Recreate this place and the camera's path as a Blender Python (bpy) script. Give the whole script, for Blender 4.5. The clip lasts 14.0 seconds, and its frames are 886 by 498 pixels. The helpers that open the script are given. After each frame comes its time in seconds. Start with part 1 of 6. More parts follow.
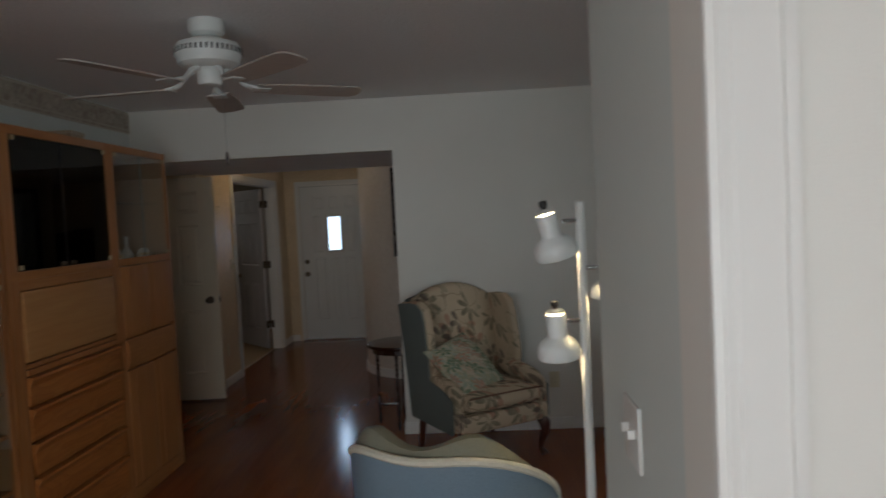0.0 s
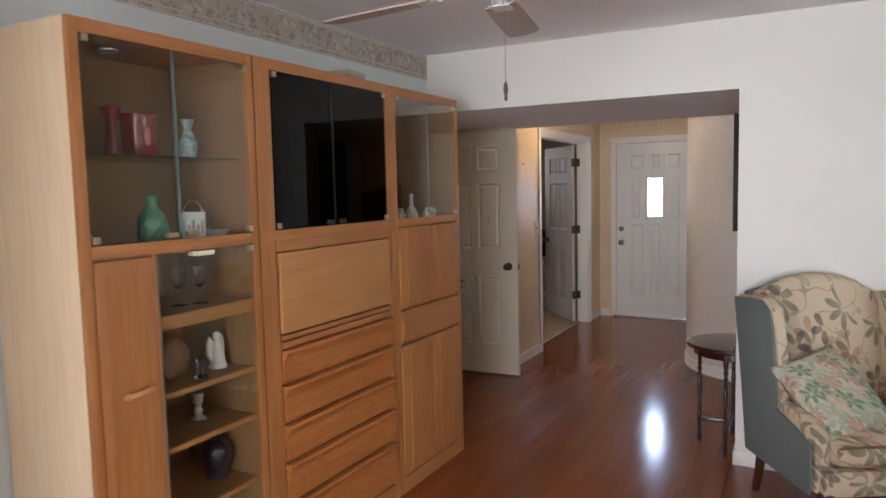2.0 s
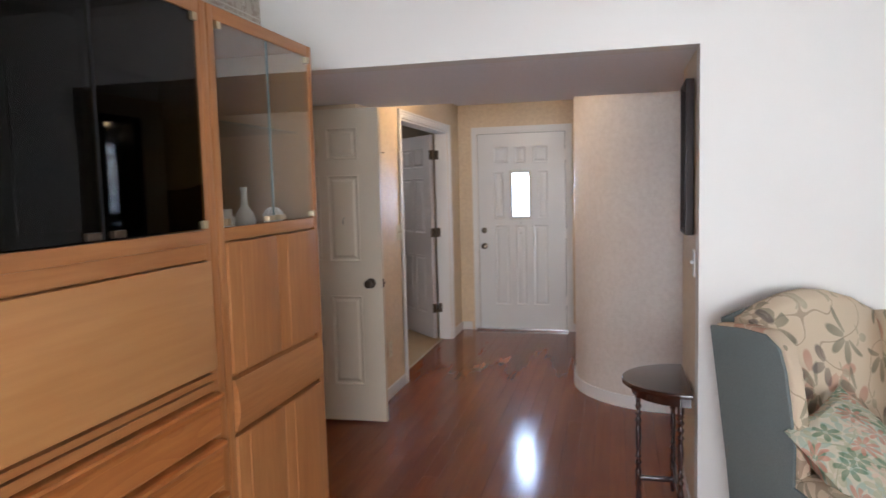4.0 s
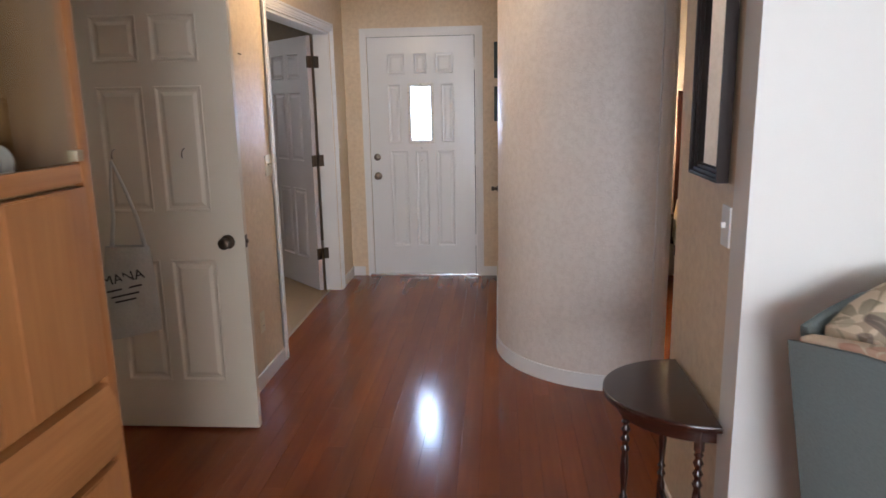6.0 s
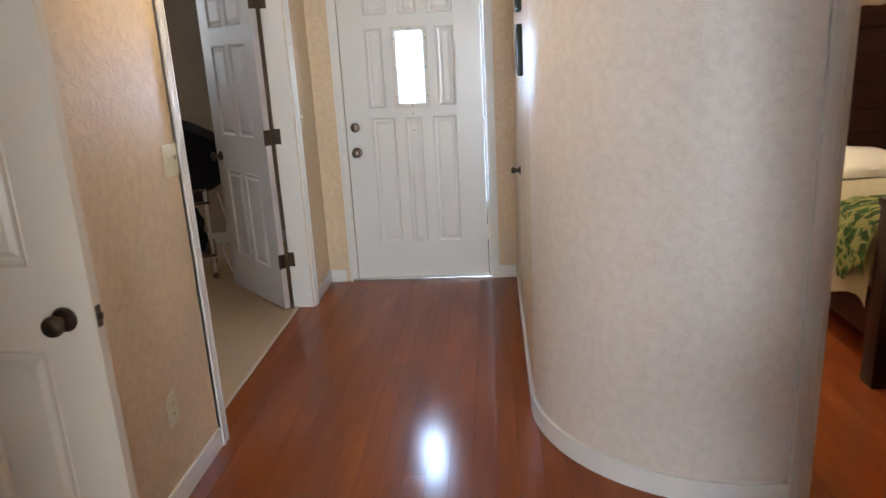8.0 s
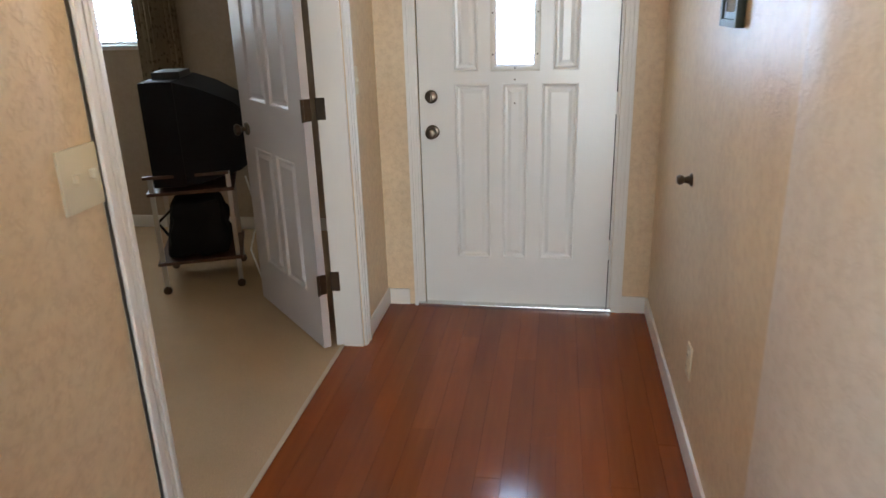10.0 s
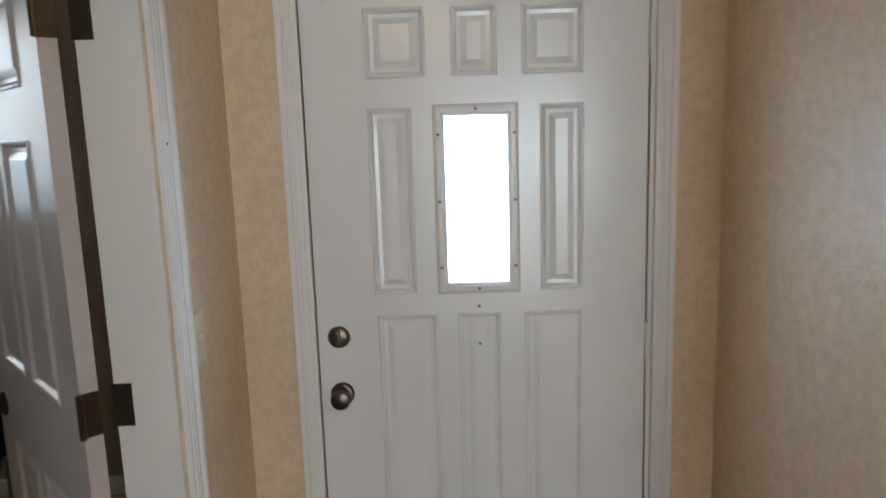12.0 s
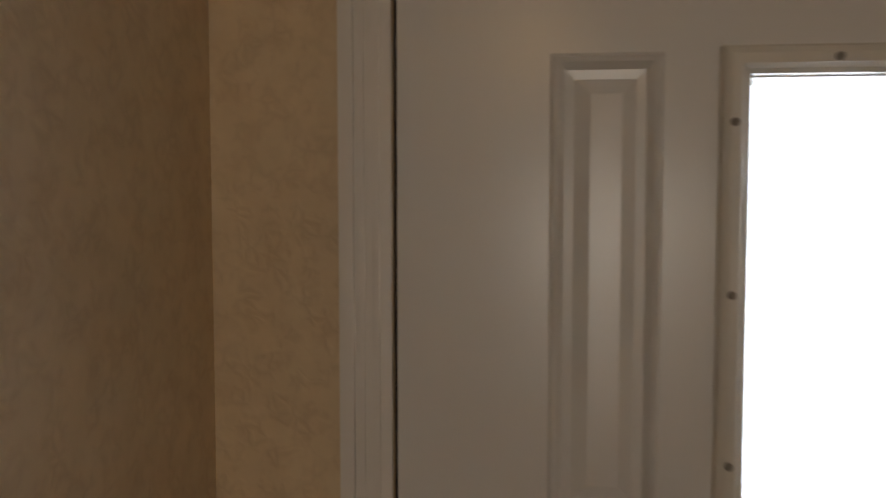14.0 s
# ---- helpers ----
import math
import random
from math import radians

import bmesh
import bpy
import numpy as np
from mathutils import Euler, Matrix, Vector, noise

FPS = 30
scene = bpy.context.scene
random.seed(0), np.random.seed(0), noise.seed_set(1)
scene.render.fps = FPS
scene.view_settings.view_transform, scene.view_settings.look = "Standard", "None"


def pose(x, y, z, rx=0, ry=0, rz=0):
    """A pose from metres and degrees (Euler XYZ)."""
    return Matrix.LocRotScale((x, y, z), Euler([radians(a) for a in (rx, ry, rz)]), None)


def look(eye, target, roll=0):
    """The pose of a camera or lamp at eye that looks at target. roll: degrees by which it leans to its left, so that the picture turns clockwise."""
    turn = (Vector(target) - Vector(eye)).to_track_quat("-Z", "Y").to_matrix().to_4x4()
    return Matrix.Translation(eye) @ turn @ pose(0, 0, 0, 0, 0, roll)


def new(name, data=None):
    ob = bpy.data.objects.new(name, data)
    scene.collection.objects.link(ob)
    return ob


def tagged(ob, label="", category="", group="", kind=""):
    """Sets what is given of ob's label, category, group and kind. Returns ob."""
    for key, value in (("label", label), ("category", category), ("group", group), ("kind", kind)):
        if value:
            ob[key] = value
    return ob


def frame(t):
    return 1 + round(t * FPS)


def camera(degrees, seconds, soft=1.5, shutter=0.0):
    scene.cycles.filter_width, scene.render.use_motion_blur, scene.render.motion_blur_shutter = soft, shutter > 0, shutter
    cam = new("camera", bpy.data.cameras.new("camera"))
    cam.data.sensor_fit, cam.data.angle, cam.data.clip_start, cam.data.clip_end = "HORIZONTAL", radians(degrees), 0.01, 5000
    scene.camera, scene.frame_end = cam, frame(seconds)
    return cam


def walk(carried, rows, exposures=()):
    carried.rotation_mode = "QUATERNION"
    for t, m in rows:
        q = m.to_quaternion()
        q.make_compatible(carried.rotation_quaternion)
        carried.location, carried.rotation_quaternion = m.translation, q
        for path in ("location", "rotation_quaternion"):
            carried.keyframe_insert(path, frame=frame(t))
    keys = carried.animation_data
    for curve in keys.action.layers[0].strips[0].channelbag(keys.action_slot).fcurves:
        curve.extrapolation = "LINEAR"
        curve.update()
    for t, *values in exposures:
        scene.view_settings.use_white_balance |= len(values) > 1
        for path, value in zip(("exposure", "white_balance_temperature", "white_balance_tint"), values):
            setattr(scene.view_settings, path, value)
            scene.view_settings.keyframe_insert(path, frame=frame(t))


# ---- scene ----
cam = camera(64.5, 14.0, shutter=0.4)
# seconds, eye, target, roll
PATH = [
    (0, (1.845, -0.285, 1.578), (1.757, 1.711, 1.484), -2.9),
    (0.5, (1.818, -0.114, 1.541), (1.47, 1.853, 1.445), -1.6),
    (1, (1.76, 0.108, 1.584), (1.296, 2.048, 1.435), -1.4),
    (1.2, (1.755, 0.212, 1.58), (1.207, 2.126, 1.391), -2.8),
    (1.5, (1.74, 0.383, 1.568), (1.09, 2.265, 1.385), -2.3),
    (2, (1.676, 0.652, 1.568), (0.735, 2.408, 1.399), -1.3),
    (2.5, (1.456, 0.99, 1.545), (0.68, 2.821, 1.323), 0.5),
    (3, (1.311, 1.246, 1.541), (0.526, 3.067, 1.282), -1.0),
    (3.5, (1.182, 1.526, 1.561), (0.445, 3.37, 1.317), -1.5),
    (4, (0.969, 1.753, 1.533), (0.487, 3.686, 1.354), -1.5),
    (4.2, (0.897, 1.809, 1.559), (0.501, 3.759, 1.353), -1.9),
    (6.5, (0.652, 3.352, 1.525), (0.507, 5.297, 1.085), -1.3),
    (7, (0.621, 3.744, 1.518), (0.424, 5.683, 1.07), -3.4),
    (7.1, (0.599, 3.816, 1.522), (0.41, 5.758, 1.082), -2.8),
    (7.5, (0.54, 4.074, 1.529), (0.404, 6.009, 1.041), -2.8),
    (9.8, (0.281, 5.608, 1.461), (-0.032, 7.474, 0.814), -2.4),
    (10, (0.202, 5.73, 1.47), (-0.113, 7.591, 0.807), -1.7),
    (10.5, (0.092, 6.097, 1.441), (-0.069, 8.0, 0.845), -1.2),
    (10.6, (0.054, 6.149, 1.465), (-0.098, 8.053, 0.874), -2.4),
    (11, (0.049, 6.46, 1.45), (-0.048, 8.403, 0.989), -2.2),
    (11.5, (-0.011, 6.774, 1.541), (-0.196, 8.709, 1.067), -2.9),
    (12, (-0.102, 7.134, 1.602), (-0.092, 9.107, 1.274), -1.8),
    (12.5, (-0.157, 7.485, 1.579), (-0.2, 9.446, 1.189), -1.3),
    (13, (-0.12, 7.791, 1.501), (-0.207, 9.781, 1.316), -0.6),
    (13.5, (-0.265, 8.058, 1.505), (-0.251, 10.051, 1.336), -2.3),
    (14, (-0.338, 8.258, 1.504), (-0.487, 10.25, 1.402), -0.0),
]
# seconds, stops, kelvin, tint
EXPOSURES = [(0.0, -3.0, 6300, 6), (0.5, -2.2, 6000, 1), (1.0, -1.72, 6200, 7), (1.5, -1.15, 6400, 12), (2.0, -0.8, 6200, 13), (2.5, -0.74, 6150, 13), (3.0, -0.58, 6100, 14), (3.5, -0.45, 6100, 13), (4.2, -0.5, 6050, 13), (6.5, -0.36, 5950, 13), (7.5, -0.14, 5900, 9), (10.0, -0.12, 6000, 5), (11.0, -0.05, 5900, 5), (11.5, -0.34, 5750, 3), (12.0, -0.62, 5850, 4), (12.5, -0.86, 6000, 5), (13.0, -1.17, 6150, 8), (13.5, -1.52, 6400, 9), (14.0, -2.1, 8300, 15)]
walk(cam, [(t, look(*p)) for t, *p in PATH], EXPOSURES)


# ---- world and daylight ----
world = bpy.data.worlds.new("world")
scene.world = world
world.use_nodes = True
wn = world.node_tree.nodes
sky = wn.new("ShaderNodeTexSky")
sky.sky_type, sky.sun_disc, sky.sun_elevation, sky.sun_rotation = "NISHITA", False, radians(48), radians(200)
world.node_tree.links.new(sky.outputs[0], wn["Background"].inputs[0])
wn["Background"].inputs[1].default_value = 0.1
sun = new("sun", bpy.data.lights.new("sun", "SUN"))
sun.data.energy, sun.data.angle, sun.data.color = 2.5, radians(0.6), (1.0, 0.95, 0.88)
sun.matrix_world = look((0, 0, 0), (0.35, 1.0, -1.1))


def window_light(name, place, target, wide, high, watts, colour):
    """Sky light that comes in through a window's opening."""
    lamp = new(name, bpy.data.lights.new(name, "AREA"))
    lamp.data.shape, lamp.data.size, lamp.data.size_y = "RECTANGLE", wide, high
    lamp.data.energy, lamp.data.color = watts, colour
    lamp.matrix_world = look(place, target)
    return lamp


COOL = (0.93, 0.97, 1.0)
window_light("sky_patio_door", (1.2, -2.86, 1.15), (1.2, 0, 1.15), 3.4, 2.0, 440, COOL)
window_light("sky_side_window", (4.46, 2.6, 1.45), (0, 2.6, 1.35), 2.0, 1.3, 4, COOL)
window_light("sky_door_lite", (0.0, 9.06, 1.415), (0.0, 7, 1.2), 0.15, 0.42, 8.5, (0.6, 0.74, 1.0))
window_light("sky_study_window", (-2.95, 10.1, 1.75), (-2.6, 8, 0.9), 0.9, 1.0, 14, (1.0, 0.93, 0.82))


# ---- materials ----
def shade(name, colour, rough=0.6, metal=0.0, grain=0.0, grain_scale=60.0, stain=0.0, stain_scale=2.5, bump=0.0, bump_scale=120.0, coat=0.0, stretch=(1, 1, 1), dark=None, spec=0.5, random=0.0):
    """A surface with grain, broad wear and fine relief, in object-free world coordinates."""
    m = bpy.data.materials.new(name)
    m.use_nodes = True
    nt = m.node_tree
    n, link = nt.nodes, nt.links
    b = n["Principled BSDF"]
    b.inputs["Base Color"].default_value = (*colour, 1)
    b.inputs["Roughness"].default_value = rough
    b.inputs["Metallic"].default_value = metal
    b.inputs["Specular IOR Level"].default_value = spec
    b.inputs["Coat Weight"].default_value = coat
    b.inputs["Coat Roughness"].default_value = 0.08
    geo = n.new("ShaderNodeNewGeometry")
    mp = n.new("ShaderNodeMapping")
    mp.inputs["Scale"].default_value = stretch
    link.new(geo.outputs["Position"], mp.inputs["Vector"])
    last = None
    dark = dark or tuple(c * 0.55 for c in colour)

    def mixin(scale, amount, detail, prev):
        tex = n.new("ShaderNodeTexNoise")
        tex.inputs["Scale"].default_value, tex.inputs["Detail"].default_value = scale, detail
        link.new(mp.outputs["Vector"], tex.inputs["Vector"])
        ramp = n.new("ShaderNodeMapRange")
        ramp.inputs["From Min"].default_value, ramp.inputs["From Max"].default_value = 0.35, 0.68
        ramp.inputs["To Min"].default_value, ramp.inputs["To Max"].default_value = 0.0, amount
        link.new(tex.outputs["Fac"], ramp.inputs["Value"])
        mix = n.new("ShaderNodeMix")
        mix.data_type = "RGBA"
        link.new(ramp.outputs["Result"], mix.inputs["Factor"])
        if prev is None:
            mix.inputs["A"].default_value = (*colour, 1)
        else:
            link.new(prev, mix.inputs["A"])
        mix.inputs["B"].default_value = (*dark, 1)
        return mix.outputs["Result"]

    if grain:
        last = mixin(grain_scale, grain, 5, last)
    if stain:
        last = mixin(stain_scale, stain, 3, last)
    if random:
        info = n.new("ShaderNodeObjectInfo")
        hsv = n.new("ShaderNodeHueSaturation")
        ramp = n.new("ShaderNodeMapRange")
        ramp.inputs["To Min"].default_value, ramp.inputs["To Max"].default_value = 1 - random, 1 + random
        link.new(info.outputs["Random"], ramp.inputs["Value"])
        link.new(ramp.outputs["Result"], hsv.inputs["Value"])
        if last is None:
            hsv.inputs["Color"].default_value = (*colour, 1)
        else:
            link.new(last, hsv.inputs["Color"])
        last = hsv.outputs["Color"]
    if last is not None:
        link.new(last, b.inputs["Base Color"])
    if bump:
        tex = n.new("ShaderNodeTexNoise")
        tex.inputs["Scale"].default_value, tex.inputs["Detail"].default_value = bump_scale, 4
        link.new(mp.outputs["Vector"], tex.inputs["Vector"])
        bn = n.new("ShaderNodeBump")
        bn.inputs["Strength"].default_value, bn.inputs["Distance"].default_value = bump, 0.004
        link.new(tex.outputs["Fac"], bn.inputs["Height"])
        link.new(bn.outputs["Normal"], b.inputs["Normal"])
    return m


def glow(name, colour, strength):
    m = bpy.data.materials.new(name)
    m.use_nodes = True
    b = m.node_tree.nodes["Principled BSDF"]
    b.inputs["Base Color"].default_value = (*colour, 1)
    b.inputs["Emission Color"].default_value = (*colour, 1)
    b.inputs["Emission Strength"].default_value = strength
    return m


def glass(name, colour=(0.96, 0.98, 0.97), rough=0.0):
    m = bpy.data.materials.new(name)
    m.use_nodes = True
    b = m.node_tree.nodes["Principled BSDF"]
    b.inputs["Base Color"].default_value = (*colour, 1)
    b.inputs["Roughness"].default_value = rough
    b.inputs["Transmission Weight"].default_value = 1.0
    b.inputs["IOR"].default_value = 1.45
    return m


def pane_glass(name, tint, gloss=0.025, edge=0.85):
    """A thin pane: it lets light through with a tint, and mirrors a little of it."""
    m = bpy.data.materials.new(name)
    m.use_nodes = True
    nt = m.node_tree
    n, link = nt.nodes, nt.links
    n.remove(n["Principled BSDF"])
    clear = n.new("ShaderNodeBsdfTransparent")
    clear.inputs["Color"].default_value = (*tint, 1)
    shine = n.new("ShaderNodeBsdfGlossy")
    shine.inputs["Roughness"].default_value = 0.02
    face = n.new("ShaderNodeLayerWeight")
    face.inputs["Blend"].default_value = 0.5
    power = n.new("ShaderNodeMath")
    power.operation = "POWER"
    power.inputs[1].default_value = 3.0
    link.new(face.outputs["Facing"], power.inputs[0])
    amount = n.new("ShaderNodeMath")
    amount.operation = "MULTIPLY_ADD"
    amount.inputs[1].default_value, amount.inputs[2].default_value = edge, gloss
    link.new(power.outputs[0], amount.inputs[0])
    mix = n.new("ShaderNodeMixShader")
    link.new(amount.outputs[0], mix.inputs[0])
    link.new(clear.outputs[0], mix.inputs[1])
    link.new(shine.outputs[0], mix.inputs[2])
    link.new(mix.outputs[0], n["Material Output"].inputs["Surface"])
    return m


def wallpaper(name, colour, dark, strokes=0.15, mottle=0.14):
    """Embossed vinyl paper with short worm-like strokes."""
    m = shade(name, colour, 0.42, grain=mottle, grain_scale=30, stain=0.16, stain_scale=1.9, dark=dark)
    nt = m.node_tree
    n, link = nt.nodes, nt.links
    b = n["Principled BSDF"]
    base = b.inputs["Base Color"].links[0].from_socket
    geo = n.new("ShaderNodeNewGeometry")
    warp = n.new("ShaderNodeTexNoise")
    warp.inputs["Scale"].default_value = 22
    link.new(geo.outputs["Position"], warp.inputs["Vector"])
    add = n.new("ShaderNodeMix")
    add.data_type = "RGBA"
    add.blend_type = "ADD"
    add.inputs["Factor"].default_value = 0.045
    link.new(geo.outputs["Position"], add.inputs["A"])
    link.new(warp.outputs["Color"], add.inputs["B"])
    vor = n.new("ShaderNodeTexVoronoi")
    vor.feature = "DISTANCE_TO_EDGE"
    vor.inputs["Scale"].default_value = 56
    link.new(add.outputs["Result"], vor.inputs["Vector"])
    gate = n.new("ShaderNodeTexNoise")
    gate.inputs["Scale"].default_value = 34
    link.new(geo.outputs["Position"], gate.inputs["Vector"])
    line = n.new("ShaderNodeMapRange")
    line.inputs["From Min"].default_value, line.inputs["From Max"].default_value = 0.02, 0.32
    line.inputs["To Min"].default_value, line.inputs["To Max"].default_value = 1, 0
    link.new(vor.outputs["Distance"], line.inputs["Value"])
    gr = n.new("ShaderNodeMapRange")
    gr.inputs["From Min"].default_value, gr.inputs["From Max"].default_value = 0.42, 0.58
    link.new(gate.outputs["Fac"], gr.inputs["Value"])
    mul = n.new("ShaderNodeMath")
    mul.operation = "MULTIPLY"
    link.new(line.outputs["Result"], mul.inputs[0])
    link.new(gr.outputs["Result"], mul.inputs[1])
    fac = n.new("ShaderNodeMath")
    fac.operation = "MULTIPLY"
    fac.inputs[1].default_value = strokes
    link.new(mul.outputs[0], fac.inputs[0])
    mix = n.new("ShaderNodeMix")
    mix.data_type = "RGBA"
    link.new(fac.outputs[0], mix.inputs["Factor"])
    link.new(base, mix.inputs["A"])
    mix.inputs["B"].default_value = (*dark, 1)
    link.new(mix.outputs["Result"], b.inputs["Base Color"])
    bn = n.new("ShaderNodeBump")
    bn.inputs["Strength"].default_value, bn.inputs["Distance"].default_value = 0.2, 0.003
    link.new(mul.outputs[0], bn.inputs["Height"])
    link.new(bn.outputs["Normal"], b.inputs["Normal"])
    return m


def wood(name, light, dark, rough=0.4, axis=2, scale=9.0, coat=0.0, random=0.0, spread=(0.3, 0.72), relief=0.05, grain=0.55):
    """Straight grain along one axis, with a slower wave of colour across the boards."""
    stretch = [1.0, 1.0, 1.0]
    stretch[axis] = 0.06
    m = shade(name, light, rough, grain=grain, grain_scale=scale * 9, stain=0.0, dark=dark, stretch=stretch, coat=coat, bump=relief, bump_scale=scale * 14, random=random)
    nt = m.node_tree
    n, link = nt.nodes, nt.links
    b = n["Principled BSDF"]
    base = b.inputs["Base Color"].links[0].from_socket
    geo = n.new("ShaderNodeNewGeometry")
    mp = n.new("ShaderNodeMapping")
    slow = [1.0, 1.0, 1.0]
    slow[axis] = 0.16
    mp.inputs["Scale"].default_value = slow
    link.new(geo.outputs["Position"], mp.inputs["Vector"])
    tex = n.new("ShaderNodeTexNoise")
    tex.inputs["Scale"].default_value, tex.inputs["Detail"].default_value, tex.inputs["Distortion"].default_value = scale, 3, 0.6
    link.new(mp.outputs["Vector"], tex.inputs["Vector"])
    ramp = n.new("ShaderNodeMapRange")
    ramp.inputs["From Min"].default_value, ramp.inputs["From Max"].default_value = spread
    ramp.inputs["To Max"].default_value = 0.6
    link.new(tex.outputs["Fac"], ramp.inputs["Value"])
    mix = n.new("ShaderNodeMix")
    mix.data_type = "RGBA"
    link.new(ramp.outputs["Result"], mix.inputs["Factor"])
    link.new(base, mix.inputs["A"])
    mix.inputs["B"].default_value = (*dark, 1)
    link.new(mix.outputs["Result"], b.inputs["Base Color"])
    return m


def figured(name, light, dark):
    """Flat-sawn oak: long arched growth rings over a fine straight grain."""
    m = wood(name, light, dark, 0.34, axis=1, scale=7, spread=(0.45, 0.85), grain=0.4)
    nt = m.node_tree
    n, link = nt.nodes, nt.links
    b = n["Principled BSDF"]
    base = b.inputs["Base Color"].links[0].from_socket
    geo = n.new("ShaderNodeNewGeometry")
    mp = n.new("ShaderNodeMapping")
    mp.inputs["Scale"].default_value = (1.0, 0.32, 1.25)
    link.new(geo.outputs["Position"], mp.inputs["Vector"])
    rings = n.new("ShaderNodeTexNoise")
    rings.inputs["Scale"].default_value, rings.inputs["Detail"].default_value = 5.5, 1.0
    link.new(mp.outputs["Vector"], rings.inputs["Vector"])
    many = n.new("ShaderNodeMath")
    many.operation = "MULTIPLY"
    many.inputs[1].default_value = 11.0
    link.new(rings.outputs["Fac"], many.inputs[0])
    cut = n.new("ShaderNodeMath")
    cut.operation = "FRACT"
    link.new(many.outputs[0], cut.inputs[0])
    line = n.new("ShaderNodeMapRange")
    line.inputs["From Min"].default_value, line.inputs["From Max"].default_value = 0.45, 0.95
    line.inputs["To Max"].default_value = 0.4
    link.new(cut.outputs[0], line.inputs["Value"])
    mix = n.new("ShaderNodeMix")
    mix.data_type = "RGBA"
    link.new(line.outputs["Result"], mix.inputs["Factor"])
    link.new(base, mix.inputs["A"])
    mix.inputs["B"].default_value = (*dark, 1)
    link.new(mix.outputs["Result"], b.inputs["Base Color"])
    return m


def sprigs(name, ground, layers, vine, gate=0.0):
    """Printed cloth: leaf sprays with pointed lobes, each turned its own way, and thin curling stems."""
    m = shade(name, ground, 0.92, stain=0.2, stain_scale=5, dark=tuple(c * 0.86 for c in ground), bump=0.3, bump_scale=420, spec=0.15)
    nt = m.node_tree
    n, link = nt.nodes, nt.links
    b = n["Principled BSDF"]
    last = b.inputs["Base Color"].links[0].from_socket

    def calc(op, a, c=None):
        node = n.new("ShaderNodeMath")
        node.operation = op
        for k, q in enumerate((a, c)):
            if q is None:
                continue
            if isinstance(q, (int, float)):
                node.inputs[k].default_value = q
            else:
                link.new(q, node.inputs[k])
        return node.outputs[0]

    def paint(factor, colour, prev):
        mix = n.new("ShaderNodeMix")
        mix.data_type = "RGBA"
        link.new(factor, mix.inputs["Factor"])
        link.new(prev, mix.inputs["A"])
        mix.inputs["B"].default_value = (*colour, 1)
        return mix.outputs["Result"]

    tc = n.new("ShaderNodeTexCoord")
    split = n.new("ShaderNodeSeparateXYZ")
    link.new(tc.outputs["Object"], split.inputs[0])
    flat = n.new("ShaderNodeCombineXYZ")
    link.new(calc("ADD", split.outputs[0], calc("MULTIPLY", split.outputs[1], 0.6)), flat.inputs[0])
    link.new(calc("SUBTRACT", split.outputs[2], calc("MULTIPLY", split.outputs[1], 0.8)), flat.inputs[1])
    stem = n.new("ShaderNodeTexNoise")
    stem.inputs["Scale"].default_value, stem.inputs["Detail"].default_value = 6.0, 0.5
    link.new(flat.outputs[0], stem.inputs["Vector"])
    near = calc("ABSOLUTE", calc("SUBTRACT", stem.outputs["Fac"], 0.5))
    last = paint(calc("MULTIPLY", calc("LESS_THAN", near, 0.006), 0.6), vine, last)
    for k, (colour, cell, size, lobes, amount) in enumerate(layers):
        shift = n.new("ShaderNodeVectorMath")
        shift.operation = "ADD"
        link.new(flat.outputs[0], shift.inputs[0])
        shift.inputs[1].default_value = (3.3 * k + 0.7, 1.7 * k + 0.2, 0)
        vor = n.new("ShaderNodeTexVoronoi")
        vor.voronoi_dimensions = "2D"
        vor.inputs["Scale"].default_value, vor.inputs["Randomness"].default_value = 1 / cell, 0.75
        link.new(shift.outputs[0], vor.inputs["Vector"])
        away = n.new("ShaderNodeVectorMath")
        away.operation = "SUBTRACT"
        link.new(shift.outputs[0], away.inputs[0])
        link.new(vor.outputs["Position"], away.inputs[1])
        arm = n.new("ShaderNodeSeparateXYZ")
        link.new(away.outputs[0], arm.inputs[0])
        own = n.new("ShaderNodeSeparateColor")
        link.new(vor.outputs["Color"], own.inputs[0])
        turn = calc("ADD", calc("ARCTAN2", arm.outputs[1], arm.outputs[0]), calc("MULTIPLY", own.outputs[0], 6.28))
        petal = calc("POWER", calc("ABSOLUTE", calc("COSINE", calc("MULTIPLY", turn, lobes / 2))), 0.8)
        side = calc("GREATER_THAN", calc("COSINE", turn), gate)
        reach = calc("DIVIDE", calc("SQRT", calc("ADD", calc("MULTIPLY", arm.outputs[0], arm.outputs[0]), calc("MULTIPLY", arm.outputs[1], arm.outputs[1]))), size)
        shape = n.new("ShaderNodeMapRange")
        link.new(calc("SUBTRACT", petal, reach), shape.inputs["Value"])
        shape.inputs["From Max"].default_value = 0.12
        shape.inputs["To Max"].default_value = 0.92
        hollow = calc("GREATER_THAN", reach, 0.16)
        keep = calc("MULTIPLY", calc("MULTIPLY", side, hollow), calc("LESS_THAN", own.outputs[1], amount))
        fade = calc("ADD", calc("MULTIPLY", reach, 0.45), 0.5)
        last = paint(calc("MULTIPLY", calc("MULTIPLY", shape.outputs["Result"], keep), calc("MINIMUM", fade, 1.0)), colour, last)
    link.new(last, b.inputs["Base Color"])
    return m


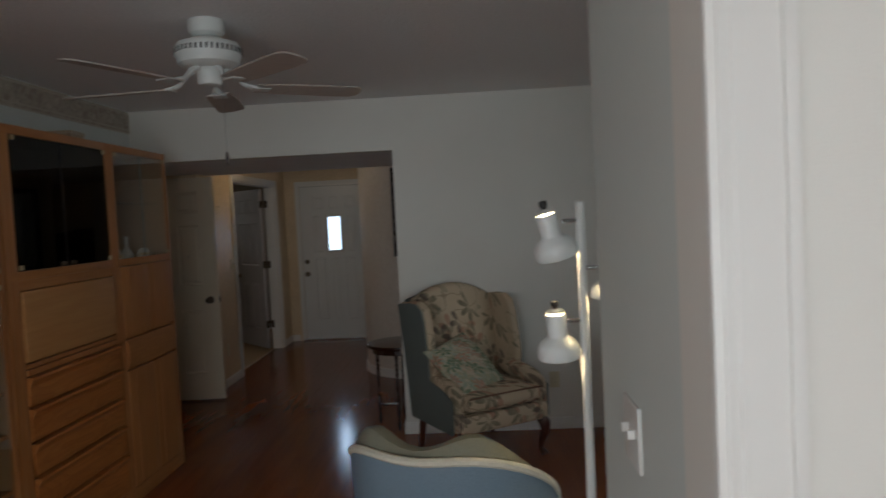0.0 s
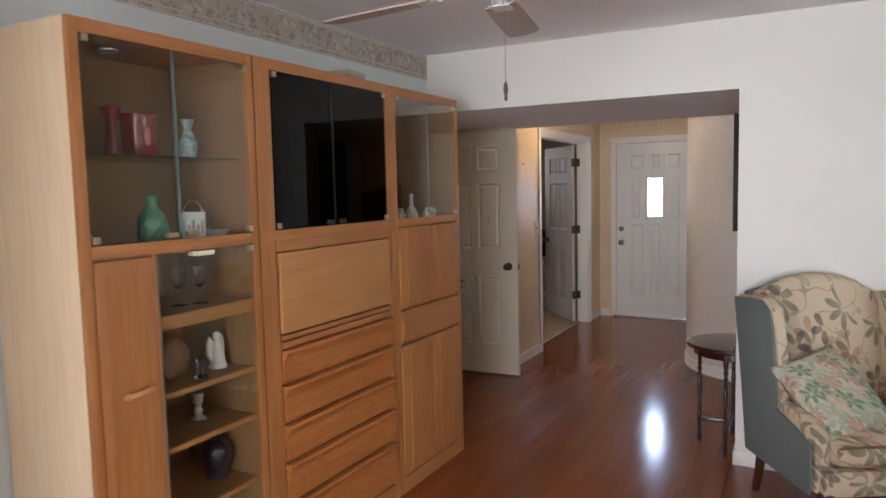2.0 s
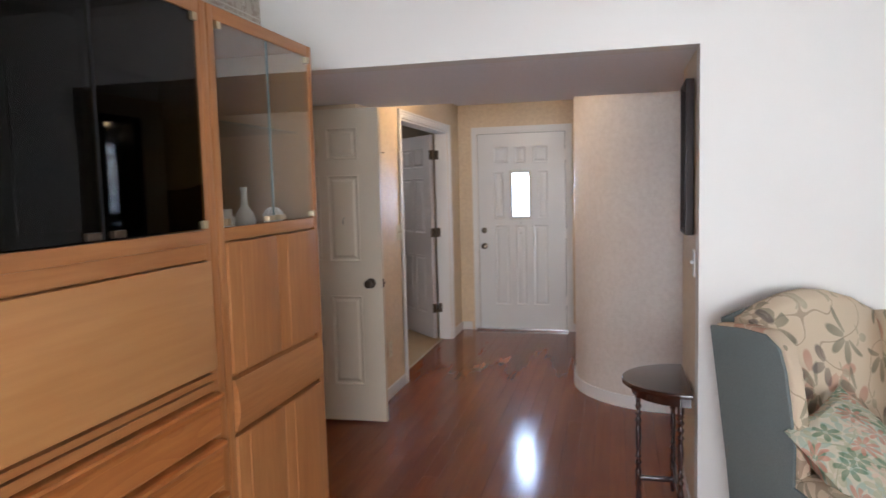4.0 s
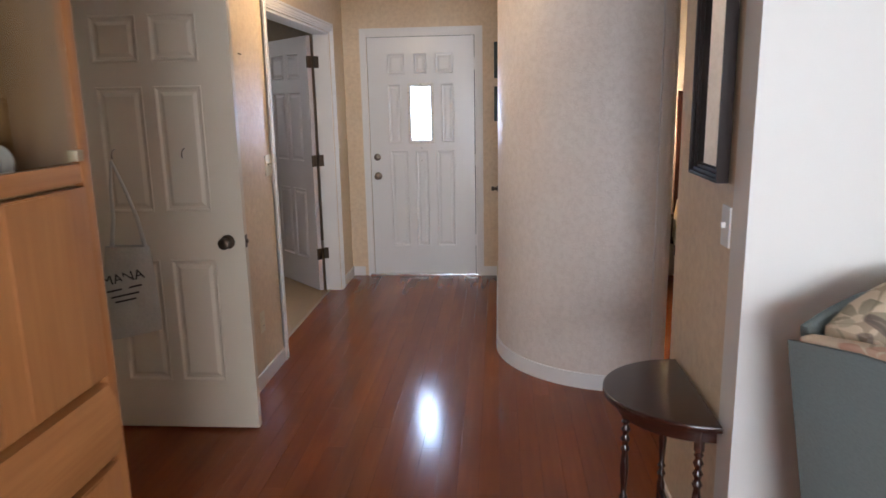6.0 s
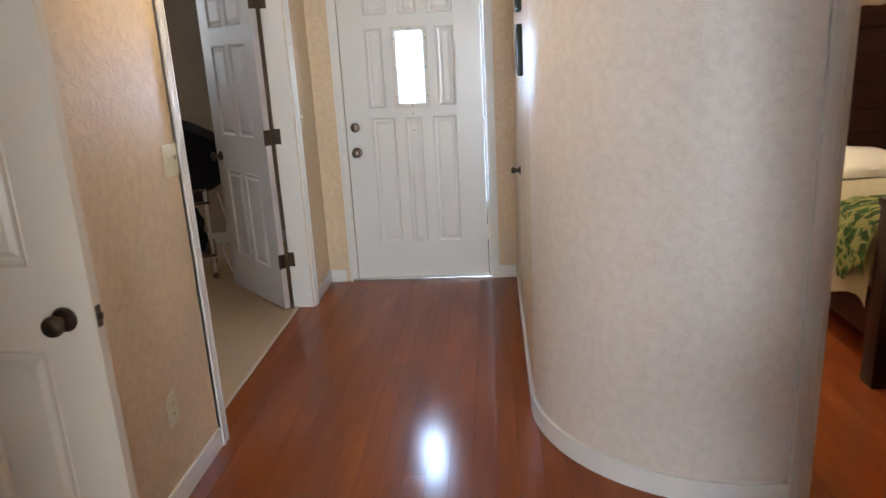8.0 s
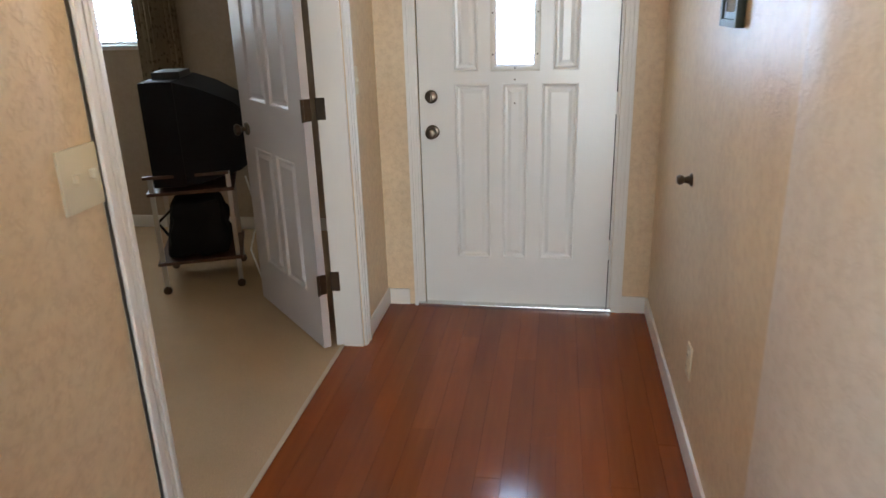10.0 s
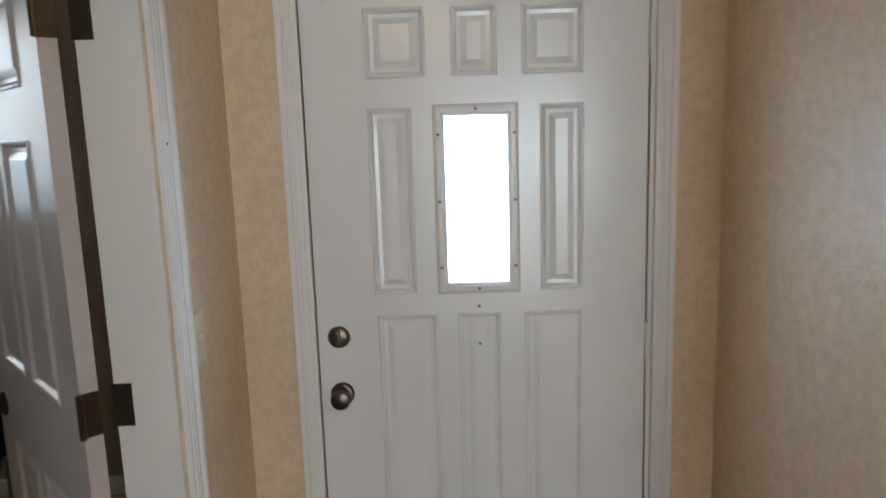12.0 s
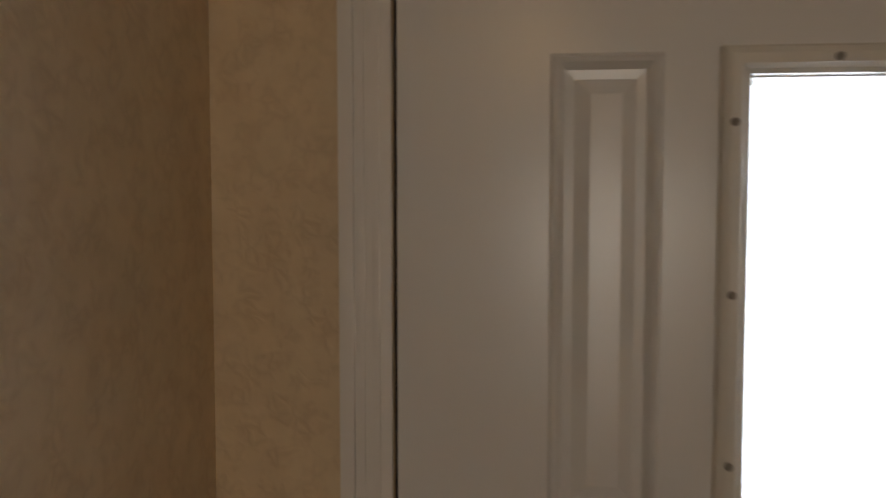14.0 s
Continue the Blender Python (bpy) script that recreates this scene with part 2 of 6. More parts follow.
def blossom(name, ground, colours, scale, amount=0.56):
    """Printed cloth: petals and leaves in scattered clumps on a plain ground."""
    m = bpy.data.materials.new(name)
    m.use_nodes = True
    nt = m.node_tree
    n, link = nt.nodes, nt.links
    b = n["Principled BSDF"]
    b.inputs["Roughness"].default_value = 0.9
    b.inputs["Specular IOR Level"].default_value = 0.2
    tc = n.new("ShaderNodeTexCoord")
    warp = n.new("ShaderNodeTexNoise")
    warp.inputs["Scale"].default_value = scale * 1.6
    link.new(tc.outputs["Object"], warp.inputs["Vector"])
    add = n.new("ShaderNodeMix")
    add.data_type, add.blend_type = "RGBA", "ADD"
    add.inputs["Factor"].default_value = 0.7 / scale
    link.new(tc.outputs["Object"], add.inputs["A"])
    link.new(warp.outputs["Color"], add.inputs["B"])
    last = None
    for k, (colour, size, low) in enumerate(colours):
        mp = n.new("ShaderNodeMapping")
        mp.inputs["Location"].default_value = (k * 3.7, k * 1.9, k * 5.3)
        mp.inputs["Rotation"].default_value = (k * 0.9 + 0.3, k * 0.7, k * 1.3)
        mp.inputs["Scale"].default_value = (1.0, 2.5, 1.9)
        link.new(add.outputs["Result"], mp.inputs["Vector"])
        vor = n.new("ShaderNodeTexVoronoi")
        vor.feature = "SMOOTH_F1"
        vor.inputs["Scale"].default_value = scale * size
        vor.inputs["Smoothness"].default_value = 0.15
        link.new(mp.outputs["Vector"], vor.inputs["Vector"])
        gate = n.new("ShaderNodeTexNoise")
        gate.inputs["Scale"].default_value = scale * 0.8
        link.new(mp.outputs["Vector"], gate.inputs["Vector"])
        gap = n.new("ShaderNodeMath")
        gap.operation = "GREATER_THAN"
        gap.inputs[1].default_value = amount
        link.new(gate.outputs["Fac"], gap.inputs[0])
        edge = n.new("ShaderNodeMapRange")
        edge.inputs["From Min"].default_value, edge.inputs["From Max"].default_value = low, low + 0.06
        edge.inputs["To Min"].default_value, edge.inputs["To Max"].default_value = 0.9, 0.0
        link.new(vor.outputs["Distance"], edge.inputs["Value"])
        mul = n.new("ShaderNodeMath")
        mul.operation = "MULTIPLY"
        link.new(gap.outputs[0], mul.inputs[0])
        link.new(edge.outputs["Result"], mul.inputs[1])
        mix = n.new("ShaderNodeMix")
        mix.data_type = "RGBA"
        link.new(mul.outputs[0], mix.inputs["Factor"])
        if last is None:
            mix.inputs["A"].default_value = (*ground, 1)
        else:
            link.new(last, mix.inputs["A"])
        mix.inputs["B"].default_value = (*colour, 1)
        last = mix.outputs["Result"]
    link.new(last, b.inputs["Base Color"])
    weave = n.new("ShaderNodeTexNoise")
    weave.inputs["Scale"].default_value = 420
    link.new(tc.outputs["Object"], weave.inputs["Vector"])
    bn = n.new("ShaderNodeBump")
    bn.inputs["Strength"].default_value, bn.inputs["Distance"].default_value = 0.3, 0.002
    link.new(weave.outputs["Fac"], bn.inputs["Height"])
    link.new(bn.outputs["Normal"], b.inputs["Normal"])
    return m


M_WHITE = shade("white_wall_paint", (0.81, 0.785, 0.735), 0.75, stain=0.06, bump=0.12, bump_scale=240)
M_SIDE = shade("pale_sage_paint", (0.68, 0.725, 0.70), 0.7, stain=0.06, bump=0.12, bump_scale=240)
M_PAPER = wallpaper("tan_embossed_wallpaper", (0.79, 0.635, 0.435), (0.34, 0.20, 0.09))
# The tan paper again, with daylight on the curve painted in as paler colour.
M_PAPER_LIT = wallpaper("daylit_embossed_wallpaper", (0.81, 0.74, 0.675), (0.48, 0.39, 0.32), 0.17, 0.15)
M_CEIL = shade("stippled_ceiling", (0.86, 0.845, 0.845), 0.95, grain=0.12, grain_scale=70, bump=0.9, bump_scale=60)
M_TRIM = shade("white_gloss_trim", (0.82, 0.80, 0.77), 0.35, stain=0.05)
M_DOOR = shade("white_door_enamel", (0.80, 0.80, 0.79), 0.24, stain=0.05, stain_scale=4, bump=0.05, bump_scale=90)
# White enamel darkened: the backlit study leaf's shade is in the colour.
M_STUDY_DOOR = shade("shaded_white_door_enamel", (0.60, 0.55, 0.54), 0.3, stain=0.12, stain_scale=4)
M_CREAM_DOOR = shade("cream_door_enamel", (0.76, 0.67, 0.53), 0.34, stain=0.05)
M_PLANK = wood("cherry_laminate", (0.29, 0.078, 0.02), (0.15, 0.034, 0.010), 0.155, axis=1, scale=5, random=0.08, relief=0.0, grain=0.22)
M_PLANK.node_tree.nodes["Principled BSDF"].inputs["Specular IOR Level"].default_value = 0.36
M_UNDER = shade("dark_joint", (0.10, 0.03, 0.012), 0.8)
M_CARPET = shade("beige_carpet", (0.62, 0.455, 0.29), 0.98, grain=0.5, grain_scale=220, stain=0.25, stain_scale=3, bump=1.0, bump_scale=330, spec=0.1)
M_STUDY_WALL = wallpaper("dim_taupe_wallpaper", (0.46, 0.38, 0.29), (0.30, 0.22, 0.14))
M_BED_WALL = shade("warm_cream_paint", (0.75, 0.66, 0.52), 0.8, stain=0.06)
M_OUTSIDE = glow("bright_sky", (0.93, 0.97, 1.0), 7.0)
M_BLUE_SKY = glow("blue_sky_glare", (0.62, 0.78, 1.0), 17.0)
M_BRASS = shade("aged_nickel", (0.13, 0.10, 0.075), 0.33, metal=1.0, stain=0.3, stain_scale=40)
M_STEEL = shade("satin_steel", (0.62, 0.62, 0.62), 0.25, metal=1.0)
M_IVORY = shade("ivory_plastic", (0.72, 0.65, 0.48), 0.35)
M_PLATE = shade("white_plastic", (0.78, 0.77, 0.74), 0.35)


# ---- building helpers ----
def box(bm, x0, x1, y0, y1, z0, z1, bevel=0.0):
    """A box, its edges rounded where bevel is given."""
    made = bmesh.ops.create_cube(bm, size=1.0)["verts"]
    bmesh.ops.transform(bm, verts=made, matrix=Matrix.Translation(((x0 + x1) / 2, (y0 + y1) / 2, (z0 + z1) / 2)) @ Matrix.Diagonal((abs(x1 - x0), abs(y1 - y0), abs(z1 - z0), 1)))
    if bevel:
        edges = list({e for v in made for e in v.link_edges})
        bmesh.ops.bevel(bm, geom=edges, offset=bevel, segments=2, profile=0.7, affect="EDGES")
    return made


def turned(bm, rings, place=(0, 0, 0), sides=24, m=None, capped=True):
    """A turned body from (radius, height) rings, closed at both ends."""
    loops = []
    for r, z in rings:
        loops.append([bm.verts.new((place[0] + r * math.cos(2 * math.pi * k / sides), place[1] + r * math.sin(2 * math.pi * k / sides), place[2] + z)) for k in range(sides)])
    for a, b in zip(loops, loops[1:]):
        for k in range(sides):
            bm.faces.new((a[k], a[(k + 1) % sides], b[(k + 1) % sides], b[k]))
    if capped:
        bm.faces.new(loops[0][::-1])
        bm.faces.new(loops[-1])
    else:
        for k in range(sides):
            bm.faces.new((loops[-1][k], loops[-1][(k + 1) % sides], loops[0][(k + 1) % sides], loops[0][k]))
    if m is not None:
        bmesh.ops.transform(bm, verts=[v for l in loops for v in l], matrix=m)
    return [v for l in loops for v in l]


def prism(bm, outline, axis, low, high):
    """An outline of two coordinates pushed along an axis (0, 1 or 2)."""
    def spot(p, q):
        c = list(p)
        c.insert(axis, q)
        return c
    a = [bm.verts.new(spot(p, low)) for p in outline]
    b = [bm.verts.new(spot(p, high)) for p in outline]
    k = len(a)
    for i in range(k):
        bm.faces.new((a[i], a[(i + 1) % k], b[(i + 1) % k], b[i]))
    bm.faces.new(a[::-1])
    bm.faces.new(b)
    bmesh.ops.recalc_face_normals(bm, faces=bm.faces[:])
    return a + b


def tube(bm, points, radius, sides=10):
    """A round bar along a line of points."""
    pts = [Vector(p) for p in points]
    loops = []
    for i, p in enumerate(pts):
        way = (pts[min(i + 1, len(pts) - 1)] - pts[max(i - 1, 0)]).normalized()
        side = way.orthogonal().normalized() if i == 0 else (side - way * side.dot(way)).normalized()
        up = way.cross(side)
        r = radius[i] if isinstance(radius, (list, tuple)) else radius
        loops.append([bm.verts.new(p + r * (math.cos(2 * math.pi * k / sides) * side + math.sin(2 * math.pi * k / sides) * up)) for k in range(sides)])
    for a, b in zip(loops, loops[1:]):
        for k in range(sides):
            bm.faces.new((a[k], a[(k + 1) % sides], b[(k + 1) % sides], b[k]))
    bm.faces.new(loops[0][::-1])
    bm.faces.new(loops[-1])


def body(name, bm, material, smooth=False):
    mesh = bpy.data.meshes.new(name)
    bmesh.ops.recalc_face_normals(bm, faces=bm.faces[:])
    bm.to_mesh(mesh)
    bm.free()
    for mt in (material if isinstance(material, (list, tuple)) else [material]):
        mesh.materials.append(mt)
    if smooth:
        mesh.shade_smooth()
        mesh.set_sharp_from_angle(angle=radians(38))
    return mesh


def part(name, bm, material, parent, label="", smooth=False):
    ob = new(name, body(name, bm, material, smooth))
    ob.parent = parent
    if label:
        ob["label"] = label
    return ob


def single(name, bm, material, label, category, group="", kind="", smooth=False):
    return tagged(new(name, body(name, bm, material, smooth)), label, category, group, kind)


def thing(name, label, category, group="", m=None, kind=""):
    ob = tagged(new(name), label, category, group, kind)
    if m is not None:
        ob.matrix_world = m
    return ob


def slab(name, boxes, material, label, category="wall", other=None):
    """A piece of the setting out of boxes; other gives faces of one normal a second material."""
    bm = bmesh.new()
    for b in boxes:
        box(bm, *b)
    mats = [material]
    if other:
        mats.append(other[1])
        want = Vector(other[0])
        bm.normal_update()
        for f in bm.faces:
            if f.normal.dot(want) > 0.9:
                f.material_index = 1
    return single(name, bm, mats, label, category, kind="structure")


ROOM_H, HALL_H, HEAD_H = 2.445, 2.36, 2.069
FRONT = 9.0

# ---- walls and ceilings ----
slab("wall_west", [(-0.74, -0.62, 0.65, 4.764, 0, ROOM_H)], M_SIDE, "pale sage painted wall behind the wall unit")
slab("wall_partition", [(1.291, 4.6, 4.764, 4.884, 0, ROOM_H), (-0.74, 1.291, 4.764, 4.884, HEAD_H, ROOM_H)], M_WHITE, "white painted wall with a wide opening to the hall", other=((0, 1, 0), M_PAPER))
slab("wall_alcove_side", [(-1.54, -1.42, 4.764, 6.15, 0, ROOM_H)], M_PAPER, "papered wall of the side recess")
slab("wall_alcove_front", [(-1.42, -0.74, 4.764, 4.884, 0, ROOM_H)], M_PAPER, "papered wall of the side recess")
slab("wall_alcove_back", [(-1.42, -0.775, 6.03, 6.15, 0, HALL_H)], M_PAPER, "papered wall behind the open closet door")
bm = bmesh.new()
prism(bm, [(6.03, 0), (6.96, 0), (6.96, 2.06), (8.515, 2.06), (8.515, 0), (FRONT, 0), (FRONT, HALL_H), (6.03, HALL_H)], 0, -0.775, -0.645)
single("wall_hall_west", bm, M_PAPER, "tan embossed wallpaper wall with the study doorway", "wall", kind="structure")
slab("wall_front", [(-0.775, -0.447, FRONT, FRONT + 0.14, 0, HALL_H), (0.475, 0.8, FRONT, FRONT + 0.14, 0, HALL_H), (-0.447, 0.475, FRONT, FRONT + 0.14, 2.07, HALL_H)], M_PAPER, "tan embossed wallpaper wall around the front door")
slab("wall_hall_east", [(0.655, 0.775, 7.18, FRONT, 0, HALL_H)], M_PAPER, "tan embossed wallpaper wall by the front door")
slab("wall_mirror", [(1.291, 1.41, 4.884, 5.47, 0, HALL_H)], M_PAPER, "papered wall that carries the mirror", other=((0, 1, 0), M_TRIM))

CX, CY, CR = 1.345, 7.18, 0.69


def curve_wall(name, outer, inner, low, high, material, label, category, tail):
    """The quarter round of wall, with its straight run to the bedroom door."""
    bm = bmesh.new()
    steps = 40
    ring = []
    for k in range(steps + 1):
        a = math.pi + (math.pi / 2) * k / steps
        ring.append((math.cos(a), math.sin(a)))
    out = [(CX + outer * c, CY + outer * s) for c, s in ring] + [(tail, CY - outer)]
    back = [(CX + inner * c, CY + inner * s) for c, s in ring] + [(tail, CY - inner)]
    loops = [[bm.verts.new((x, y, z)) for x, y in line] for line, z in ((out, low), (out, high), (back, high), (back, low))]
    for i in range(len(out) - 1):
        for a, b in ((0, 1), (1, 2), (2, 3), (3, 0)):
            bm.faces.new((loops[a][i], loops[b][i], loops[b][i + 1], loops[a][i + 1]))
    for i in (0, len(out) - 1):
        bm.faces.new([loops[k][i] for k in range(4)])
    return single(name, bm, material, label, category, kind="structure", smooth=True)


curve_wall("wall_curved", CR, CR - 0.12, 0, HALL_H, M_PAPER_LIT, "rounded wall corner in embossed wallpaper, daylight painted into its colour", "wall", 1.44)
slab("wall_bedroom", [(2.27, 4.6, 6.49, 6.61, 0, HALL_H), (1.44, 2.27, 6.49, 6.61, 2.06, HALL_H)], M_PAPER, "papered wall with the bedroom doorway", other=((0, 1, 0), M_BED_WALL))
slab("wall_bedroom_west", [(0.775, 0.9, 7.3, FRONT, 0, HALL_H)], M_BED_WALL, "warm cream bedroom wall")
slab("wall_bedroom_front", [(0.8, 4.72, FRONT, FRONT + 0.14, 0, HALL_H)], M_BED_WALL, "warm cream bedroom wall behind the headboard")
slab("wall_bedroom_east", [(4.6, 4.72, 4.884, FRONT, 0, HALL_H)], M_BED_WALL, "warm cream bedroom wall")
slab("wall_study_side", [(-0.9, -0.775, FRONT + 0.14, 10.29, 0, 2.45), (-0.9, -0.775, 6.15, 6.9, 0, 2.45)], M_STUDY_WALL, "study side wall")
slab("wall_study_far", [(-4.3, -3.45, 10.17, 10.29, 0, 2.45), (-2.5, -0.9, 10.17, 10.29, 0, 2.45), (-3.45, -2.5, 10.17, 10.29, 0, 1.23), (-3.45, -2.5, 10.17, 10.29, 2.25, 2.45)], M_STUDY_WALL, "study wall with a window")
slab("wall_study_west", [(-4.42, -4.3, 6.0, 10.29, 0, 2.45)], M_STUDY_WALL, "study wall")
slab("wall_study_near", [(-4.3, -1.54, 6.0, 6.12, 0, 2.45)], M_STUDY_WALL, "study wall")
slab("wall_east", [(4.6, 4.72, 1.246, 1.6, 0, ROOM_H), (4.6, 4.72, 3.6, 4.884, 0, ROOM_H), (4.6, 4.72, 1.6, 3.6, 0, 0.8), (4.6, 4.72, 1.6, 3.6, 2.1, ROOM_H)], M_WHITE, "white wall with a wide window")
slab("wall_pantry", [(2.112, 4.72, 0.65, 1.246, 0, ROOM_H)], M_SIDE, "pale sage return wall beside the opening")
slab("wall_south", [(-1.6, 0.2, 0.53, 0.65, 0, ROOM_H), (2.112, 4.72, 0.53, 0.65, 0, ROOM_H), (0.2, 2.112, 0.53, 0.65, 2.25, ROOM_H)], M_WHITE, "white wall with the opening to the dining room")
slab("wall_dining_back", [(-1.6, -0.55, -3.0, -2.88, 0, ROOM_H), (2.95, 4.72, -3.0, -2.88, 0, ROOM_H), (-0.55, 2.95, -3.0, -2.88, 2.2, ROOM_H)], M_WHITE, "white wall with a patio doorway")
slab("wall_dining_west", [(-1.72, -1.6, -3.0, 0.65, 0, ROOM_H)], M_WHITE, "white dining room wall")
slab("wall_dining_east", [(4.6, 4.72, -3.0, 0.53, 0, ROOM_H)], M_WHITE, "white dining room wall")
slab("ceiling_room", [(-1.72, 4.72, -3.0, 4.884, ROOM_H, ROOM_H + 0.1)], M_CEIL, "grey stippled living room ceiling", "ceiling")
slab("ceiling_hall", [(-1.54, 4.72, 4.884, FRONT + 0.14, HALL_H, HALL_H + 0.1)], M_CEIL, "stippled hall ceiling", "ceiling")
slab("ceiling_soffit", [(-1.42, 4.6, 4.884, 6.3, HEAD_H, HALL_H)], M_CEIL, "low stippled soffit at the mouth of the hall", "ceiling")
slab("ceiling_study", [(-4.42, -0.9, 6.0, 10.29, 2.45, 2.55)], M_CEIL, "stippled study ceiling", "ceiling")
slab("floor", [(-1.72, 4.72, -3.0, FRONT + 0.14, -0.2, -0.012)], M_UNDER, "dark sub-floor under cherry laminate planks", "floor")
slab("carpet", [(-4.42, -0.74, 6.0, 10.29, -0.2, 0.004)], M_CARPET, "beige cut-pile carpet in the study", "floor")
slab("backdrop_front", [(-6, 6, 12.5, 12.6, -1, 5)], M_BLUE_SKY, "white overcast glare outside", "backdrop")
slab("backdrop_patio", [(-5, 8, -7, -6.9, -1, 6)], M_OUTSIDE, "white overcast glare outside", "backdrop")
slab("backdrop_side", [(8, 8.1, -3, 8, -1, 6)], M_OUTSIDE, "white overcast glare outside", "backdrop")
slab("ground", [(-600, 600, -600, 600, -0.32, -0.22)], shade("lawn", (0.07, 0.11, 0.03), 0.95, grain=0.5, grain_scale=14), "lawn outside the house", "ground")


# ---- trim: casings, baseboards, wallpaper border ----
def board(name, boxes, label, category="trim", material=None, bevel=0.004):
    bm = bmesh.new()
    for b in boxes:
        box(bm, *b, bevel=bevel)
    return single(name, bm, material or M_TRIM, label, category, kind="structure", smooth=True)


def casing_x(name, face, out, y0, y1, top, label, wide=0.06):
    """Moulded casing round an opening in a wall whose face is at x = face; out is -1 or 1."""
    bxs = []
    for w0, w1, d in ((0.0, wide, 0.012), (wide - 0.016, wide, 0.019), (0.012, 0.02, 0.016), (0.028, 0.036, 0.015)):
        a, b = sorted((face, face + out * d))
        bxs += [(a, b, y0 - w1, y0 - w0, 0, top + w0 + (w1 - w0)), (a, b, y1 + w0, y1 + w1, 0, top + w1), (a, b, y0 - w0, y1 + w0, top + w0, top + w1)]
    return board(name, bxs, label, "door casing", bevel=0.002)


def casing_y(name, face, out, x0, x1, top, label, wide=0.06):
    bxs = []
    for w0, w1, d in ((0.0, wide, 0.012), (wide - 0.016, wide, 0.019), (0.012, 0.02, 0.016), (0.028, 0.036, 0.015)):
        a, b = sorted((face, face + out * d))
        bxs += [(x0 - w1, x0 - w0, a, b, 0, top + w1), (x1 + w0, x1 + w1, a, b, 0, top + w1), (x0 - w0, x1 + w0, a, b, top + w0, top + w1)]
    return board(name, bxs, label, "door casing", bevel=0.002)


casing_x("trim_study_casing", -0.645, 1, 6.96, 8.515, 2.06, "white moulded casing of the study doorway", 0.065)
board("trim_study_jamb", [(-0.772, -0.648, 6.96, 6.976, 0, 2.06), (-0.772, -0.648, 8.5, 8.515, 0, 2.06), (-0.772, -0.648, 6.976, 8.5, 2.044, 2.06)], "white door jamb of the study", "door jamb")
casing_y("trim_front_casing", FRONT, -1, -0.447, 0.475, 2.07, "white fluted casing of the front door", 0.055)
casing_y("trim_bedroom_casing", 6.49, -1, 1.515, 2.27, 2.05, "white moulded casing of the bedroom doorway", 0.07)
board("trim_bedroom_jamb", [(1.44, 1.515, 6.494, 6.66, 0, 2.05)], "white door jamb of the bedroom with hinge leaves", "door jamb")
casing_y("trim_dining_casing", 0.53, -1, 0.2, 2.112, 2.25, "white casing of the dining room opening", 0.1)
for z in (0.32, 1.08, 1.84):
    bm = bmesh.new()
    box(bm, 1.515, 1.518, 6.6, 6.64, z - 0.045, z + 0.045)
    tube(bm, [(1.52, 6.645, z - 0.045), (1.52, 6.645, z + 0.045)], 0.006)
    part("hinge", bm, M_BRASS, bpy.data.objects["trim_bedroom_jamb"], "brass hinge")


def base_run(name, pieces, label="white baseboard with a rounded top edge"):
    return board(name, pieces, label, "baseboard", bevel=0.005)


BH = 0.085
base_run("baseboard_hall_west", [(-0.645, -0.633, 6.03, 6.895, 0, BH), (-0.645, -0.633, 8.582, FRONT, 0, BH), (-0.775, -0.645, 6.018, 6.03, 0, BH)])
base_run("baseboard_front", [(-0.633, -0.53, FRONT - 0.012, FRONT, 0, BH), (0.53, 0.643, FRONT - 0.012, FRONT, 0, BH)])
base_run("baseboard_hall_east", [(0.643, 0.655, 7.18, FRONT - 0.012, 0, BH)])
curve_wall("baseboard_curved", CR + 0.013, CR, 0, BH, M_TRIM, "white baseboard bent round the curved wall", "baseboard", 1.445)
base_run("baseboard_mirror_wall", [(1.279, 1.291, 4.752, 5.47, 0, BH)])
base_run("baseboard_partition", [(1.279, 4.6, 4.752, 4.764, 0, BH)])
base_run("baseboard_west", [(-0.62, -0.608, 0.65, 4.764, 0, BH)])
base_run("baseboard_study", [(-4.3, -0.9, 10.158, 10.17, 0, 0.09)])

bm = bmesh.new()
box(bm, -0.626, -0.615, 1.42, 1.5, 0, 2.1, 0.004)
single("trim_west_casing", bm, M_TRIM, "white casing strip on the sage wall", "door casing", kind="structure")

M_BORDER = blossom("border_print", (0.47, 0.41, 0.34), [((0.36, 0.29, 0.24), 1.2, 0.4), ((0.56, 0.50, 0.43), 1.5, 0.34), ((0.33, 0.29, 0.24), 2.2, 0.3)], 8.0, 0.47)
bm = bmesh.new()
box(bm, -0.62, -0.617, 0.65, 4.764, 2.285, 2.44)
border = single("wallpaper_border", bm, M_BORDER, "floral wallpaper border under the living room ceiling", "wallpaper border", kind="structure")
for z in (2.289, 2.312, 2.428):
    bm = bmesh.new()
    box(bm, -0.617, -0.6145, 0.65, 4.762, z - 0.003, z + 0.003)
    part("stripe", bm, shade("border_stripe", (0.55, 0.5, 0.42), 0.7), border)
bm = bmesh.new()
box(bm, -0.48, 0.48, FRONT - 0.035, FRONT + 0.05, 0.001, 0.022, 0.004)
single("door_sill", bm, M_STEEL, "worn aluminium threshold under the front door", "threshold", kind="structure")
bm = bmesh.new()
box(bm, -0.752, -0.735, 6.976, 8.5, 0.001, 0.008, 0.003)
single("threshold_strip", bm, shade("carpet_strip", (0.55, 0.46, 0.34), 0.5), "thin strip between the laminate and the carpet", "threshold", kind="structure")


